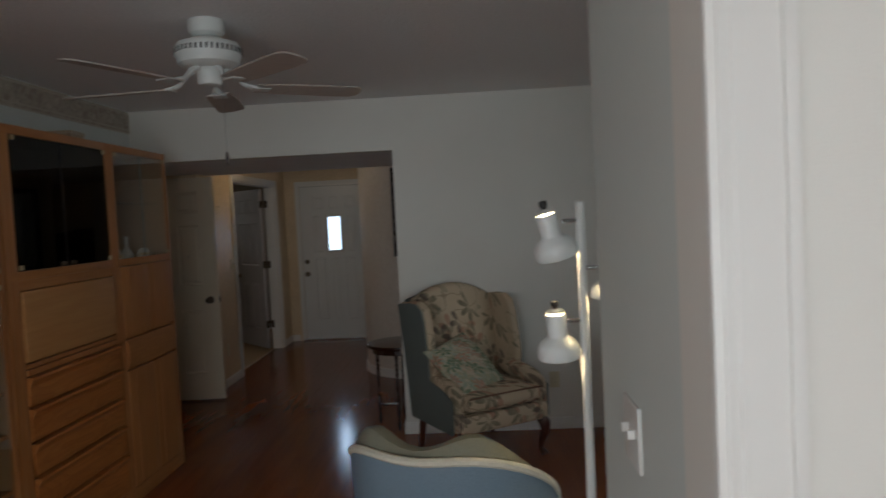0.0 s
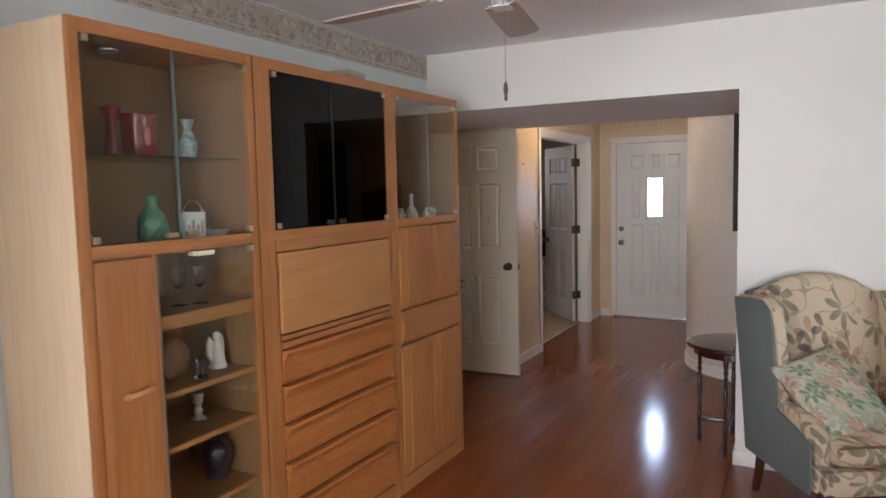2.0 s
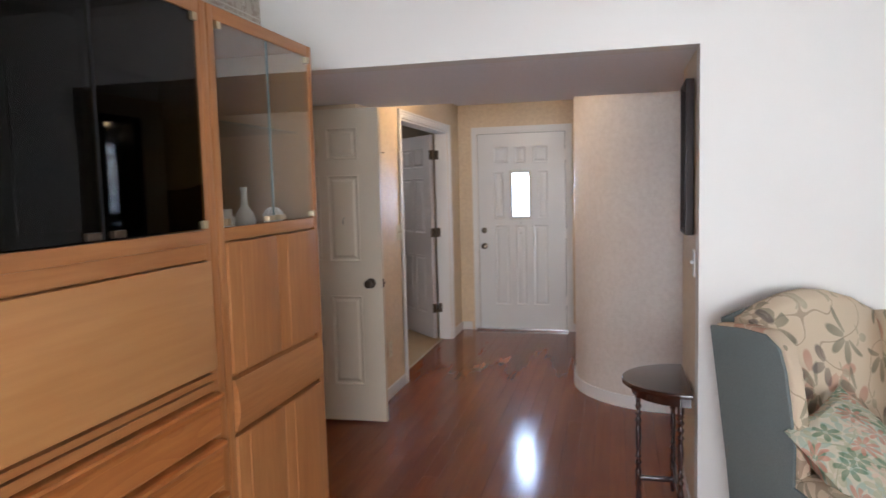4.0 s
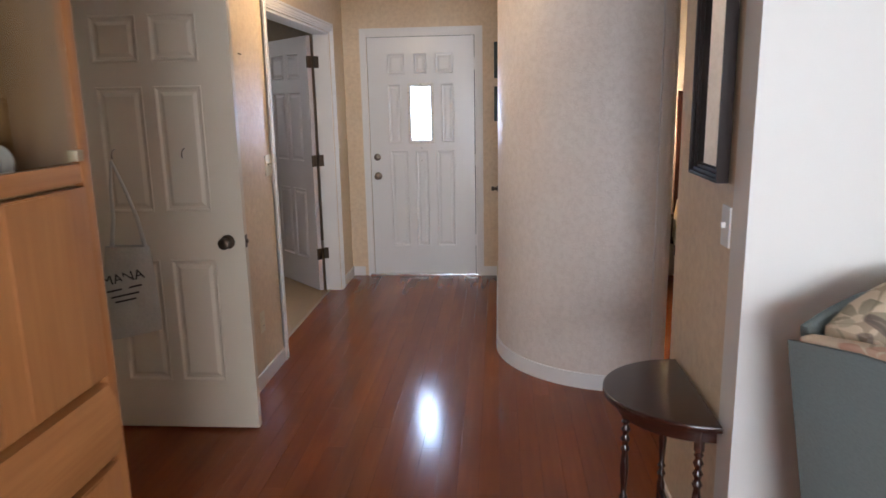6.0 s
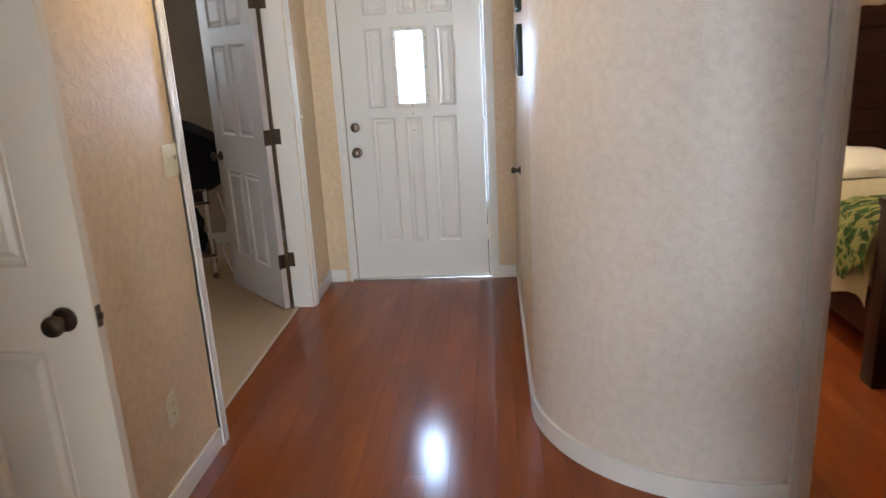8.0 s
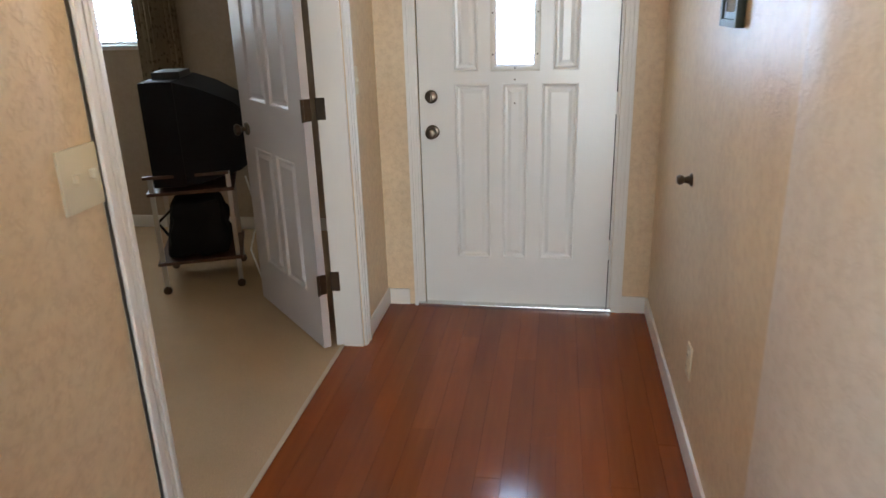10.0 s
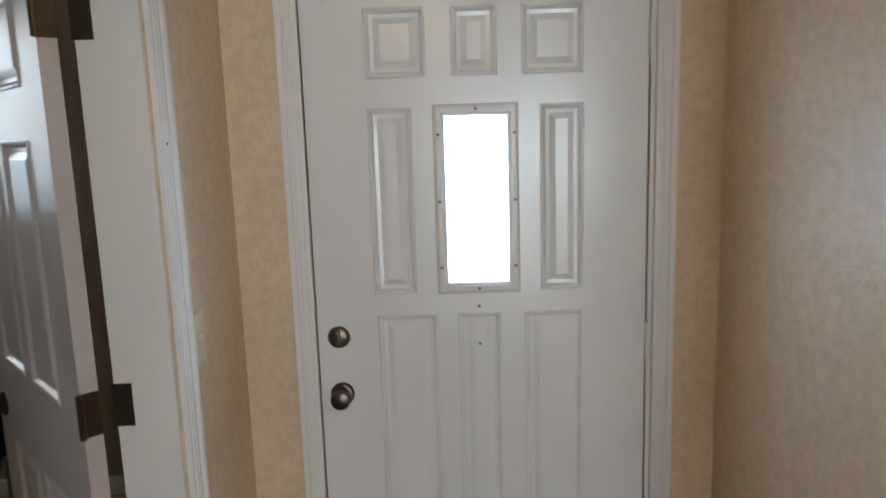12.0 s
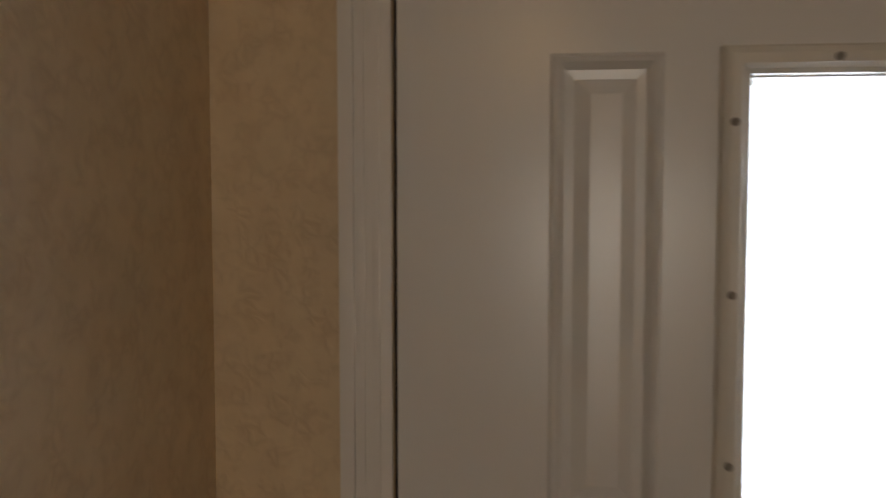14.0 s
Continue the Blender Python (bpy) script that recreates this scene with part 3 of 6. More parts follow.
# ---- doors ----
def leaf(bm, w, h, t, panels, hole=None):
    """A moulded door leaf from x 0 to w, front at y 0, back at y t; each panel is sunk with a raised field."""
    cells = list(panels) + ([hole] if hole else [])
    xs = sorted({0.0, w, *[c for p in cells for c in p[:2]]})
    zs = sorted({0.0, h, *[c for p in cells for c in p[2:]]})
    for y, s in ((0.0, 1), (t, -1)):
        for xa, xb in zip(xs, xs[1:]):
            for za, zb in zip(zs, zs[1:]):
                mx, mz = (xa + xb) / 2, (za + zb) / 2
                if any(p[0] < mx < p[1] and p[2] < mz < p[3] for p in cells):
                    continue
                bm.faces.new([bm.verts.new((x, y, z)) for x, z in ((xa, za), (xb, za), (xb, zb), (xa, zb))])
        for p in panels:
            rings = []
            for inset, depth in ((0, 0), (0.004, -0.003), (0.009, -0.001), (0.016, 0.008), (0.026, 0.009), (0.042, 0.001)):
                rings.append([bm.verts.new((x, y + s * depth, z)) for x, z in ((p[0] + inset, p[2] + inset), (p[1] - inset, p[2] + inset), (p[1] - inset, p[3] - inset), (p[0] + inset, p[3] - inset))])
            for a, b in zip(rings, rings[1:]):
                for k in range(4):
                    bm.faces.new((a[k], a[(k + 1) % 4], b[(k + 1) % 4], b[k]))
            bm.faces.new(rings[-1])
    frames = [(0, w, 0, h)] + ([hole] if hole else [])
    for x0, x1, z0, z1 in frames:
        c = ((x0, z0), (x1, z0), (x1, z1), (x0, z1))
        for k in range(4):
            (xa, za), (xb, zb) = c[k], c[(k + 1) % 4]
            bm.faces.new([bm.verts.new(q) for q in ((xa, 0, za), (xb, 0, zb), (xb, t, zb), (xa, t, za))])
    bmesh.ops.remove_doubles(bm, verts=bm.verts[:], dist=0.0002)


SIX = [(0.14, 0.355, 0.235, 0.825), (0.405, 0.62, 0.235, 0.825), (0.14, 0.355, 1.045, 1.6), (0.405, 0.62, 1.045, 1.6), (0.14, 0.355, 1.7, 1.9), (0.405, 0.62, 1.7, 1.9)]


def knob(parent, x, z, y=0.0, out=-1, label="aged nickel door knob"):
    bm = bmesh.new()
    turned(bm, [(0.0325, 0), (0.033, 0.004), (0.028, 0.01), (0.012, 0.013), (0.011, 0.03), (0.016, 0.036), (0.026, 0.044), (0.0275, 0.054), (0.024, 0.062), (0.012, 0.066)], m=Matrix.Translation((x, y, z)) @ Matrix.Rotation(radians(90 * (1 if out < 0 else -1)), 4, "X"))
    return part("door_knob", bm, M_BRASS, parent, label, smooth=True)


# front door
front = thing("door_1", "white nine-panel steel front door with a small lite, closed", "door", kind="structure")
front.matrix_world = pose(-0.457, FRONT + 0.004, 0.022)
bm = bmesh.new()
Z = 0.022
FIELDS = [(0.18, 0.345, 0.243, 1.091), (0.4, 0.52, 0.243, 1.091), (0.582, 0.745, 0.243, 1.091), (0.175, 0.292, 1.148, 1.648), (0.628, 0.745, 1.148, 1.648), (0.175, 0.335, 1.722, 1.9), (0.4, 0.52, 1.722, 1.9), (0.582, 0.745, 1.722, 1.9)]
leaf(bm, 0.914, 2.03, 0.045, FIELDS, hole=(0.374, 0.546, 1.178, 1.62))
for v in bm.verts:
    v.co.x = max(v.co.x, 0.014)
part("door_leaf", bm, M_DOOR, front, smooth=False)
bm = bmesh.new()
rings = []
for inset, y in ((0.0, 0.002), (0.0, -0.006), (0.003, -0.009), (0.009, -0.0115), (0.019, -0.0115), (0.024, -0.0075), (0.029, -0.006), (0.031, 0.002), (0.031, 0.03)):
    rings.append([bm.verts.new((x, y, z)) for x, z in ((0.348 + inset, 1.146 + inset), (0.572 - inset, 1.146 + inset), (0.572 - inset, 1.652 - inset), (0.348 + inset, 1.652 - inset))])
for low, top in zip(rings, rings[1:]):
    for k in range(4):
        bm.faces.new((low[k], low[(k + 1) % 4], top[(k + 1) % 4], top[k]))
frame_lite = part("lite_frame", bm, shade("yellowed_lite_frame", (0.77, 0.75, 0.69), 0.35, stain=0.15), front, "yellowed plastic frame with screw plugs")
for x, z in ((0.46, 1.638), (0.46, 1.16), (0.36, 1.574), (0.36, 1.398), (0.36, 1.22), (0.56, 1.574), (0.56, 1.398), (0.56, 1.22)):
    bm = bmesh.new()
    turned(bm, [(0.0045, 0), (0.0045, 0.002), (0.002, 0.003)], sides=10, m=Matrix.Translation((x, -0.0115, z)) @ Matrix.Rotation(radians(90), 4, "X"))
    part("screw", bm, shade("dull_screw", (0.25, 0.23, 0.2), 0.5), frame_lite)
bm = bmesh.new()
box(bm, 0.374, 0.546, 0.02, 0.024, 1.178, 1.62)
pane = part("pane", bm, pane_glass("clear_pane", (0.97, 0.98, 0.98)), front, "clear glass")
pane.visible_shadow = False
for z in (1.108, 1.002):
    bm = bmesh.new()
    turned(bm, [(0.0045, 0), (0.0045, 0.0015), (0.002, 0.002)], sides=10, m=Matrix.Translation((0.459, 0.001 if z > 1.05 else -0.001, z)) @ Matrix.Rotation(radians(90), 4, "X"))
    part("screw", bm, shade("dull_screw", (0.22, 0.2, 0.18), 0.5), front, "old knocker screw hole")
knob(front, 0.073, 0.87)
bm = bmesh.new()
turned(bm, [(0.03, 0), (0.031, 0.006), (0.027, 0.014), (0.02, 0.017)], m=Matrix.Translation((0.071, 0, 1.034)) @ Matrix.Rotation(radians(90), 4, "X"))
bolt = part("deadbolt", bm, M_BRASS, front, "aged nickel deadbolt rose", smooth=True)
bm = bmesh.new()
box(bm, 0.066, 0.076, -0.03, -0.016, 1.014, 1.054, 0.003)
part("thumb_turn", bm, M_BRASS, bolt)
bm = bmesh.new()
box(bm, 0.001, 0.005, -0.004, 0.02, 0.845, 0.9)
part("strike_plate", bm, M_BRASS, front)
for z in (0.3, 1.0, 1.8):
    bm = bmesh.new()
    tube(bm, [(0.919, -0.006, z - 0.05), (0.919, -0.006, z + 0.05)], 0.006)
    part("hinge", bm, M_TRIM, front, "painted hinge barrel")
M_SEAL_GAP = shade("dark_seal_and_gap", (0.02, 0.02, 0.02), 0.9)
bm = bmesh.new()
for x0, x1, z0, z1 in ((0.0095, 0.0138, 0.0, 2.034), (0.915, 0.919, 0.0, 2.034), (-0.001, 0.915, 2.031, 2.034)):
    box(bm, x0, x1, 0.012, 0.06, z0, z1)
part("weatherstrip", bm, M_SEAL_GAP, front, "dark gap seal")

bm = bmesh.new()
for x0, x1, z0, z1 in ((-0.017, -0.0055, 0.0, 2.048), (0.9195, 0.931, 0.0, 2.048), (-0.0055, 0.9195, 2.0345, 2.048)):
    box(bm, x0, x1, -0.002, 0.06, z0, z1)
part("jamb", bm, M_TRIM, front)

# closet door, standing open
closet = thing("door_2", "cream six-panel closet door standing open", "door", kind="structure")
closet.matrix_world = pose(-1.246, 5.97, 0.016)
bm = bmesh.new()
leaf(bm, 0.76, 2.02, 0.035, SIX)
part("door_leaf", bm, M_CREAM_DOOR, closet)
knob(closet, 0.682, 0.908)
bm = bmesh.new()
box(bm, 0.7595, 0.7615, 0.006, 0.029, 0.88, 0.937)
box(bm, 0.76, 0.77, 0.012, 0.023, 0.9, 0.917, 0.002)
part("latch", bm, M_BRASS, closet, "steel latch plate")
for x in (0.2, 0.52):
    bm = bmesh.new()
    tube(bm, [(x, 0.0, 1.33), (x, -0.02, 1.325), (x, -0.032, 1.315), (x, -0.034, 1.3), (x, -0.028, 1.29)], 0.0025, 8)
    part("hook", bm, M_BRASS, closet, "small brass cup hook", smooth=True)

# study door, open into the study
ang = math.degrees(math.atan2(9.1 - 8.49, -1.361 + 0.786))
study_door = thing("door_3", "white six-panel study door standing open", "door", kind="structure")
study_door.matrix_world = pose(-0.786, 8.466, 0.014, 0, 0, ang)
bm = bmesh.new()
leaf(bm, 0.76, 2.02, 0.035, SIX)
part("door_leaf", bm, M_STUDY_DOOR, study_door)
for z in (0.304, 1.061, 1.824):
    bm = bmesh.new()
    box(bm, -0.004, -0.001, 0.0, 0.034, z - 0.045, z + 0.045)
    tube(bm, [(-0.006, 0.038, z - 0.046), (-0.006, 0.038, z + 0.046)], 0.007)
    part("hinge", bm, M_BRASS, study_door, "worn brass hinge")
for z in (0.318, 1.075, 1.838):
    bm = bmesh.new()
    box(bm, -0.776, -0.735, 8.4975, 8.4998, z - 0.045, z + 0.045)
    part("hinge", bm, M_BRASS, bpy.data.objects["trim_study_jamb"], "worn brass hinge leaf")
knob(study_door, 0.69, 0.905, 0.0, -1)
knob(study_door, 0.69, 0.905, 0.035, 1)


# ---- wall plates ----
def plate(name, m, toggles, material, label, category, wide=0.07, high=0.115, sockets=0):
    """A switch or socket plate: local x across, local z up, front towards local -y."""
    ob = thing(name, label, category, m=m)
    bm = bmesh.new()
    box(bm, -wide / 2, wide / 2, -0.006, 0, -high / 2, high / 2, 0.003)
    part("cover", bm, material, ob, smooth=True)
    for k in range(toggles):
        x = (k - (toggles - 1) / 2) * 0.046
        bm = bmesh.new()
        made = box(bm, x - 0.005, x + 0.005, -0.018, -0.005, -0.004, 0.012, 0.002)
        part("toggle", bm, material, ob)
    for k in range(sockets):
        z = (k - 0.5) * 0.039
        bm = bmesh.new()
        turned(bm, [(0.0165, 0), (0.0165, 0.002), (0.015, 0.003)], sides=20, m=Matrix.Translation((0, -0.006, z)) @ Matrix.Rotation(radians(90), 4, "X"))
        face = part("socket", bm, material, ob)
        bm = bmesh.new()
        for dx in (-0.006, 0.006):
            box(bm, dx - 0.001, dx + 0.001, -0.0096, -0.009, z - 0.002, z + 0.006)
        part("slot", bm, M_SEAL_GAP, face)
    return ob


plate("light_switch", pose(-0.6449, 6.845, 1.19, 0, 0, 90), 2, M_IVORY, "ivory double light switch on the papered wall", "light switch", 0.115)
plate("light_switch", pose(-0.6449, 8.64, 1.17, 0, 0, 90), 1, M_IVORY, "ivory single light switch beside the front door", "light switch")
plate("light_switch", pose(1.2909, 4.92, 1.175, 0, 0, -90), 1, M_PLATE, "white light switch under the mirror", "light switch")
plate("light_switch", pose(2.1119, 0.95, 1.18, 0, 0, -90), 2, M_PLATE, "white double light switch on the sage return wall", "light switch", 0.115)
plate("wall_outlet", pose(-0.6449, 6.555, 0.354, 0, 0, 90), 0, M_IVORY, "ivory wall outlet above the baseboard", "outlet", sockets=2)
plate("wall_outlet", pose(0.6549, 7.91, 0.32, 0, 0, -90), 0, M_IVORY, "ivory wall outlet near the front door", "outlet", sockets=2)
plate("wall_outlet", pose(2.381, 4.7639, 0.36), 0, M_IVORY, "ivory wall outlet beside the wing chair", "outlet", sockets=2)

stop = thing("door_stop", "round bronze door stop knob on the hall wall", "door stop", m=pose(0.655, 8.157, 0.878, 0, 0, -90))
bm = bmesh.new()
turned(bm, [(0.022, 0), (0.023, 0.004), (0.014, 0.01), (0.01, 0.025), (0.016, 0.032), (0.018, 0.042), (0.012, 0.05)], m=Matrix.Rotation(radians(90), 4, "X"))
part("bumper", bm, M_BRASS, stop, smooth=True)
for x, y, z, r in ((-0.645, 6.5, 1.78, -90), (-0.645, 8.53, 1.6, -90)):
    bm = bmesh.new()
    tube(bm, [(x, y, z), (x + 0.018, y, z - 0.004)], 0.0025, 8)
    single("nail", bm, M_BRASS, "small bare nail in the papered wall", "nail")


# ---- the oak wall unit ----
M_OAK = wood("honey_oak", (0.47, 0.204, 0.067), (0.33, 0.12, 0.033), 0.38, axis=2, scale=8, spread=(0.42, 0.75))
M_OAK_H = wood("honey_oak_cross", (0.47, 0.204, 0.067), (0.33, 0.12, 0.033), 0.38, axis=1, scale=8, spread=(0.42, 0.75))
M_OAK_P = wood("pale_oak_flap", (0.53, 0.264, 0.094), (0.43, 0.183, 0.055), 0.36, axis=1, scale=5, spread=(0.45, 0.8))
M_OAK_D = figured("figured_oak_drawer", (0.50, 0.192, 0.052), (0.32, 0.094, 0.021))
M_OAK_SIDE = wood("oak_end_panel", (0.86, 0.67, 0.45), (0.76, 0.55, 0.34), 0.45, axis=2, scale=6, spread=(0.45, 0.8))
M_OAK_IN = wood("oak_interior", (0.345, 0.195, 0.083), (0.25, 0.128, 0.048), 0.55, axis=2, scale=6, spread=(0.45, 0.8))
M_CLEAR = pane_glass("cabinet_glass", (0.92, 0.93, 0.90))
M_SMOKE = pane_glass("smoked_glass", (0.14, 0.13, 0.085), 0.006, 0.36)
M_EDGE = shade("polished_glass_edge", (0.15, 0.2, 0.19), 0.2)
M_SHELF = pane_glass("shelf_glass", (0.72, 0.82, 0.78))
M_CLIP = shade("brass_clip", (0.52, 0.43, 0.28), 0.35, metal=1.0)
FX, BX, TOP = -0.183, -0.607, 2.081


def pull_front(bm, y0, y1, z0, z1, x=FX):
    """A drawer front with a lipped finger pull along its top edge."""
    prof = [(x - 0.018, z0), (x + 0.002, z0), (x + 0.006, z0 + 0.008), (x + 0.006, z1 - 0.045), (x + 0.012, z1 - 0.03), (x + 0.024, z1 - 0.012), (x + 0.022, z1 - 0.003), (x + 0.012, z1), (x - 0.018, z1)]
    return prism(bm, prof, 1, y0, y1)


def unit_shell(name, label, y0, y1):
    u = thing(name, label, "cabinet", "oak wall unit")
    for n, y, yy, mt in (("side_panel", y0, y0 + 0.02, M_OAK_SIDE), ("side_panel", y1 - 0.02, y1, M_OAK_SIDE)):
        bm = bmesh.new()
        box(bm, BX, FX - 0.02, y, yy, 0, TOP, 0.002)
        part(n, bm, mt, u)
    for y in (y0 + 0.02, y1 - 0.024):
        bm = bmesh.new()
        box(bm, BX + 0.012, FX - 0.024, y, y + 0.004, 0.09, TOP - 0.022)
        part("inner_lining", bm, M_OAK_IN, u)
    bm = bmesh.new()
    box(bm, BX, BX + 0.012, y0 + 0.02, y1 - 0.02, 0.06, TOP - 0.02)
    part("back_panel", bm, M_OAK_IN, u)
    bm = bmesh.new()
    box(bm, BX, FX - 0.02, y0 + 0.02, y1 - 0.02, TOP - 0.022, TOP, 0.002)
    part("top_panel", bm, M_OAK_H, u)
    for y, yy in ((y0, y0 + 0.034), (y1 - 0.034, y1)):
        bm = bmesh.new()
        box(bm, FX - 0.02, FX, y, yy, 0, TOP, 0.006)
        part("stile", bm, M_OAK, u, smooth=True)
    for n, a, b in (("top_rail", TOP - 0.042, TOP), ("middle_rail", 1.384, 1.424), ("toe_rail", 0, 0.085)):
        bm = bmesh.new()
        box(bm, FX - 0.02, FX - 0.001, y0 + 0.034, y1 - 0.034, a, b, 0.005)
        part(n, bm, M_OAK_H, u, smooth=True)
    for z in (1.375, 0.07):
        bm = bmesh.new()
        box(bm, BX + 0.012, FX - 0.022, y0 + 0.024, y1 - 0.024, z, z + 0.02)
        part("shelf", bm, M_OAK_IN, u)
    return u


def glass_door(u, y0, y1, z0, z1, material, hinge_left, label="clear glass door"):
    bm = bmesh.new()
    box(bm, FX - 0.006, FX - 0.001, y0, y1, z0, z1, 0.001)
    d = part("glass_door", bm, material, u, label)
    d.visible_shadow = False
    y = y1 - 0.0012 if hinge_left else y0 + 0.0012
    bm = bmesh.new()
    box(bm, FX - 0.0065, FX - 0.0005, y - 0.0012, y + 0.0012, z0, z1)
    part("polished_edge", bm, M_SEAL_GAP if material is M_SMOKE else M_EDGE, d)
    y = y0 + 0.012 if hinge_left else y1 - 0.012
    for z in (z0 + 0.012, z1 - 0.012):
        bm = bmesh.new()
        box(bm, FX - 0.012, FX + 0.009, y - 0.011, y + 0.011, z - 0.011, z + 0.011, 0.002)
        part("hinge", bm, M_CLIP, d, "brass glass-door hinge clip")
    y = y1 - 0.04 if hinge_left else y0 + 0.04
    bm = bmesh.new()
    box(bm, FX - 0.01, FX + 0.012, y - 0.021, y + 0.021, z0 + 0.002, z0 + 0.02, 0.003)
    part("glass_pull", bm, M_BRASS if material is M_SMOKE else M_CLIP, d, "metal finger clip")
    return d


def glass_shelf(u, y0, y1, z):
    bm = bmesh.new()
    box(bm, BX + 0.014, FX - 0.06, y0, y1, z - 0.006, z)
    s = part("glass_shelf", bm, M_SHELF, u, "clear glass shelf")
    s.visible_shadow = False


# display unit
A0, A1 = 1.929, 2.656
ua = unit_shell("display_cabinet", "honey oak display cabinet with glass doors and ornaments", A0, A1)
glass_door(ua, A0 + 0.036, 2.291, 1.428, 2.036, M_CLEAR, True)
glass_door(ua, 2.294, A1 - 0.036, 1.428, 2.036, M_CLEAR, False)
glass_shelf(ua, A0 + 0.025, A1 - 0.025, 1.7)
bm = bmesh.new()
box(bm, FX - 0.02, FX + 0.004, A0 + 0.036, 2.168, 0.09, 1.376, 0.007)
dw = part("door", bm, M_OAK, ua, "narrow solid oak door", smooth=True)
bm = bmesh.new()
box(bm, FX + 0.004, FX + 0.0065, A0 + 0.066, 2.138, 0.13, 1.33, 0.002)
part("raised_field", bm, M_OAK, dw)
bm = bmesh.new()
tube(bm, [(FX + 0.004, 2.045, 0.955), (FX + 0.03, 2.048, 0.958), (FX + 0.036, 2.065, 0.963), (FX + 0.036, 2.105, 0.966), (FX + 0.03, 2.122, 0.968), (FX + 0.004, 2.125, 0.968)], 0.011, 10)
part("handle", bm, M_OAK_P, dw, "pale wooden bow handle", smooth=True)
bm = bmesh.new()
box(bm, FX - 0.02, FX - 0.001, 2.171, 2.186, 0.085, 1.384, 0.003)
part("stile", bm, M_OAK, ua)
bm = bmesh.new()
box(bm, BX + 0.012, FX - 0.022, 2.168, 2.184, 0.09, 1.375)
part("divider", bm, M_OAK_IN, ua)
glass_door(ua, 2.188, A1 - 0.036, 0.09, 1.38, M_CLEAR, False, "tall clear glass door")
bm = bmesh.new()
box(bm, FX - 0.03, FX + 0.012, 2.34, 2.42, 1.362, 1.378, 0.003)
part("magnet_catch", bm, M_IVORY, ua, "pale plastic catch")
for z, edge in ((1.17, 0.048), (0.912, 0.02), (0.726, 0.02), (0.48, 0.02), (0.27, 0.02)):
    bm = bmesh.new()
    box(bm, BX + 0.012, FX - 0.04, 2.184, A1 - 0.024, z - 0.018, z)
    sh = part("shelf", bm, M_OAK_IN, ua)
    bm = bmesh.new()
    box(bm, FX - 0.04, FX - 0.022, 2.186, A1 - 0.024, z - edge + 0.004, z + 0.003, 0.003)
    part("shelf_lip", bm, M_OAK_P, sh)

bm = bmesh.new()
turned(bm, [(0.034, 0.0), (0.036, 0.004), (0.034, 0.014), (0.03, 0.017)], (-0.38, 2.2, 2.0405), 24)
part("puck_light", bm, M_STEEL, ua, "small chrome puck light under the top", smooth=True)

# television unit
B0, B1 = 2.664, 3.612
ub = unit_shell("media_cabinet", "honey oak cabinet with smoked glass doors, flap and drawers", B0, B1)
for y, yy in ((B0 + 0.034, B0 + 0.088), (B1 - 0.062, B1 - 0.034)):
    bm = bmesh.new()
    box(bm, FX - 0.02, FX - 0.002, y, yy, 0.085, TOP - 0.03, 0.005)
    part("stile", bm, M_OAK, ub, smooth=True)
mid = (B0 + B1) / 2
bm = bmesh.new()
box(bm, FX - 0.034, FX - 0.022, B0 + 0.025, B1 - 0.025, 0.09, 1.37)
part("carcass_front", bm, M_OAK, ub)
glass_door(ub, B0 + 0.092, mid - 0.002, 1.428, 2.036, M_SMOKE, True, "smoked glass door")
glass_door(ub, mid + 0.002, B1 - 0.058, 1.428, 2.036, M_SMOKE, False, "smoked glass door")
# No real part: a black strip that paints the shade between both doors.
bm = bmesh.new()
box(bm, FX - 0.03, FX - 0.014, mid - 0.009, mid + 0.009, 1.43, 2.03)
part("door_seal", bm, M_SEAL_GAP, ub, "dark strip added for the shade in the door gap")
bm = bmesh.new()
box(bm, FX - 0.02, FX - 0.002, B0 + 0.088, B1 - 0.062, 1.339, 1.3845, 0.003)
part("lower_rail", bm, M_OAK_H, ub)
bm = bmesh.new()
made = box(bm, FX - 0.018, FX + 0.008, B0 + 0.096, B1 - 0.05, 1.012, 1.335, 0.012)
flap = part("desk_flap", bm, M_OAK_P, ub, "plain pale oak drop flap", smooth=True)
bm = bmesh.new()
box(bm, FX - 0.018, FX + 0.004, B0 + 0.096, B1 - 0.05, 0.985, 1.004, 0.003)
box(bm, FX - 0.018, FX + 0.002, B0 + 0.096, B1 - 0.05, 0.952, 0.978, 0.003)
part("moulded_rail", bm, M_OAK_H, ub)
for z0, z1 in ((0.812, 0.944), (0.652, 0.8), (0.492, 0.64), (0.322, 0.48), (0.1, 0.31)):
    bm = bmesh.new()
    pull_front(bm, B0 + 0.096, B1 - 0.046, z0, z1)
    part("drawer", bm, M_OAK_D, ub, "figured oak drawer front with a lipped pull")

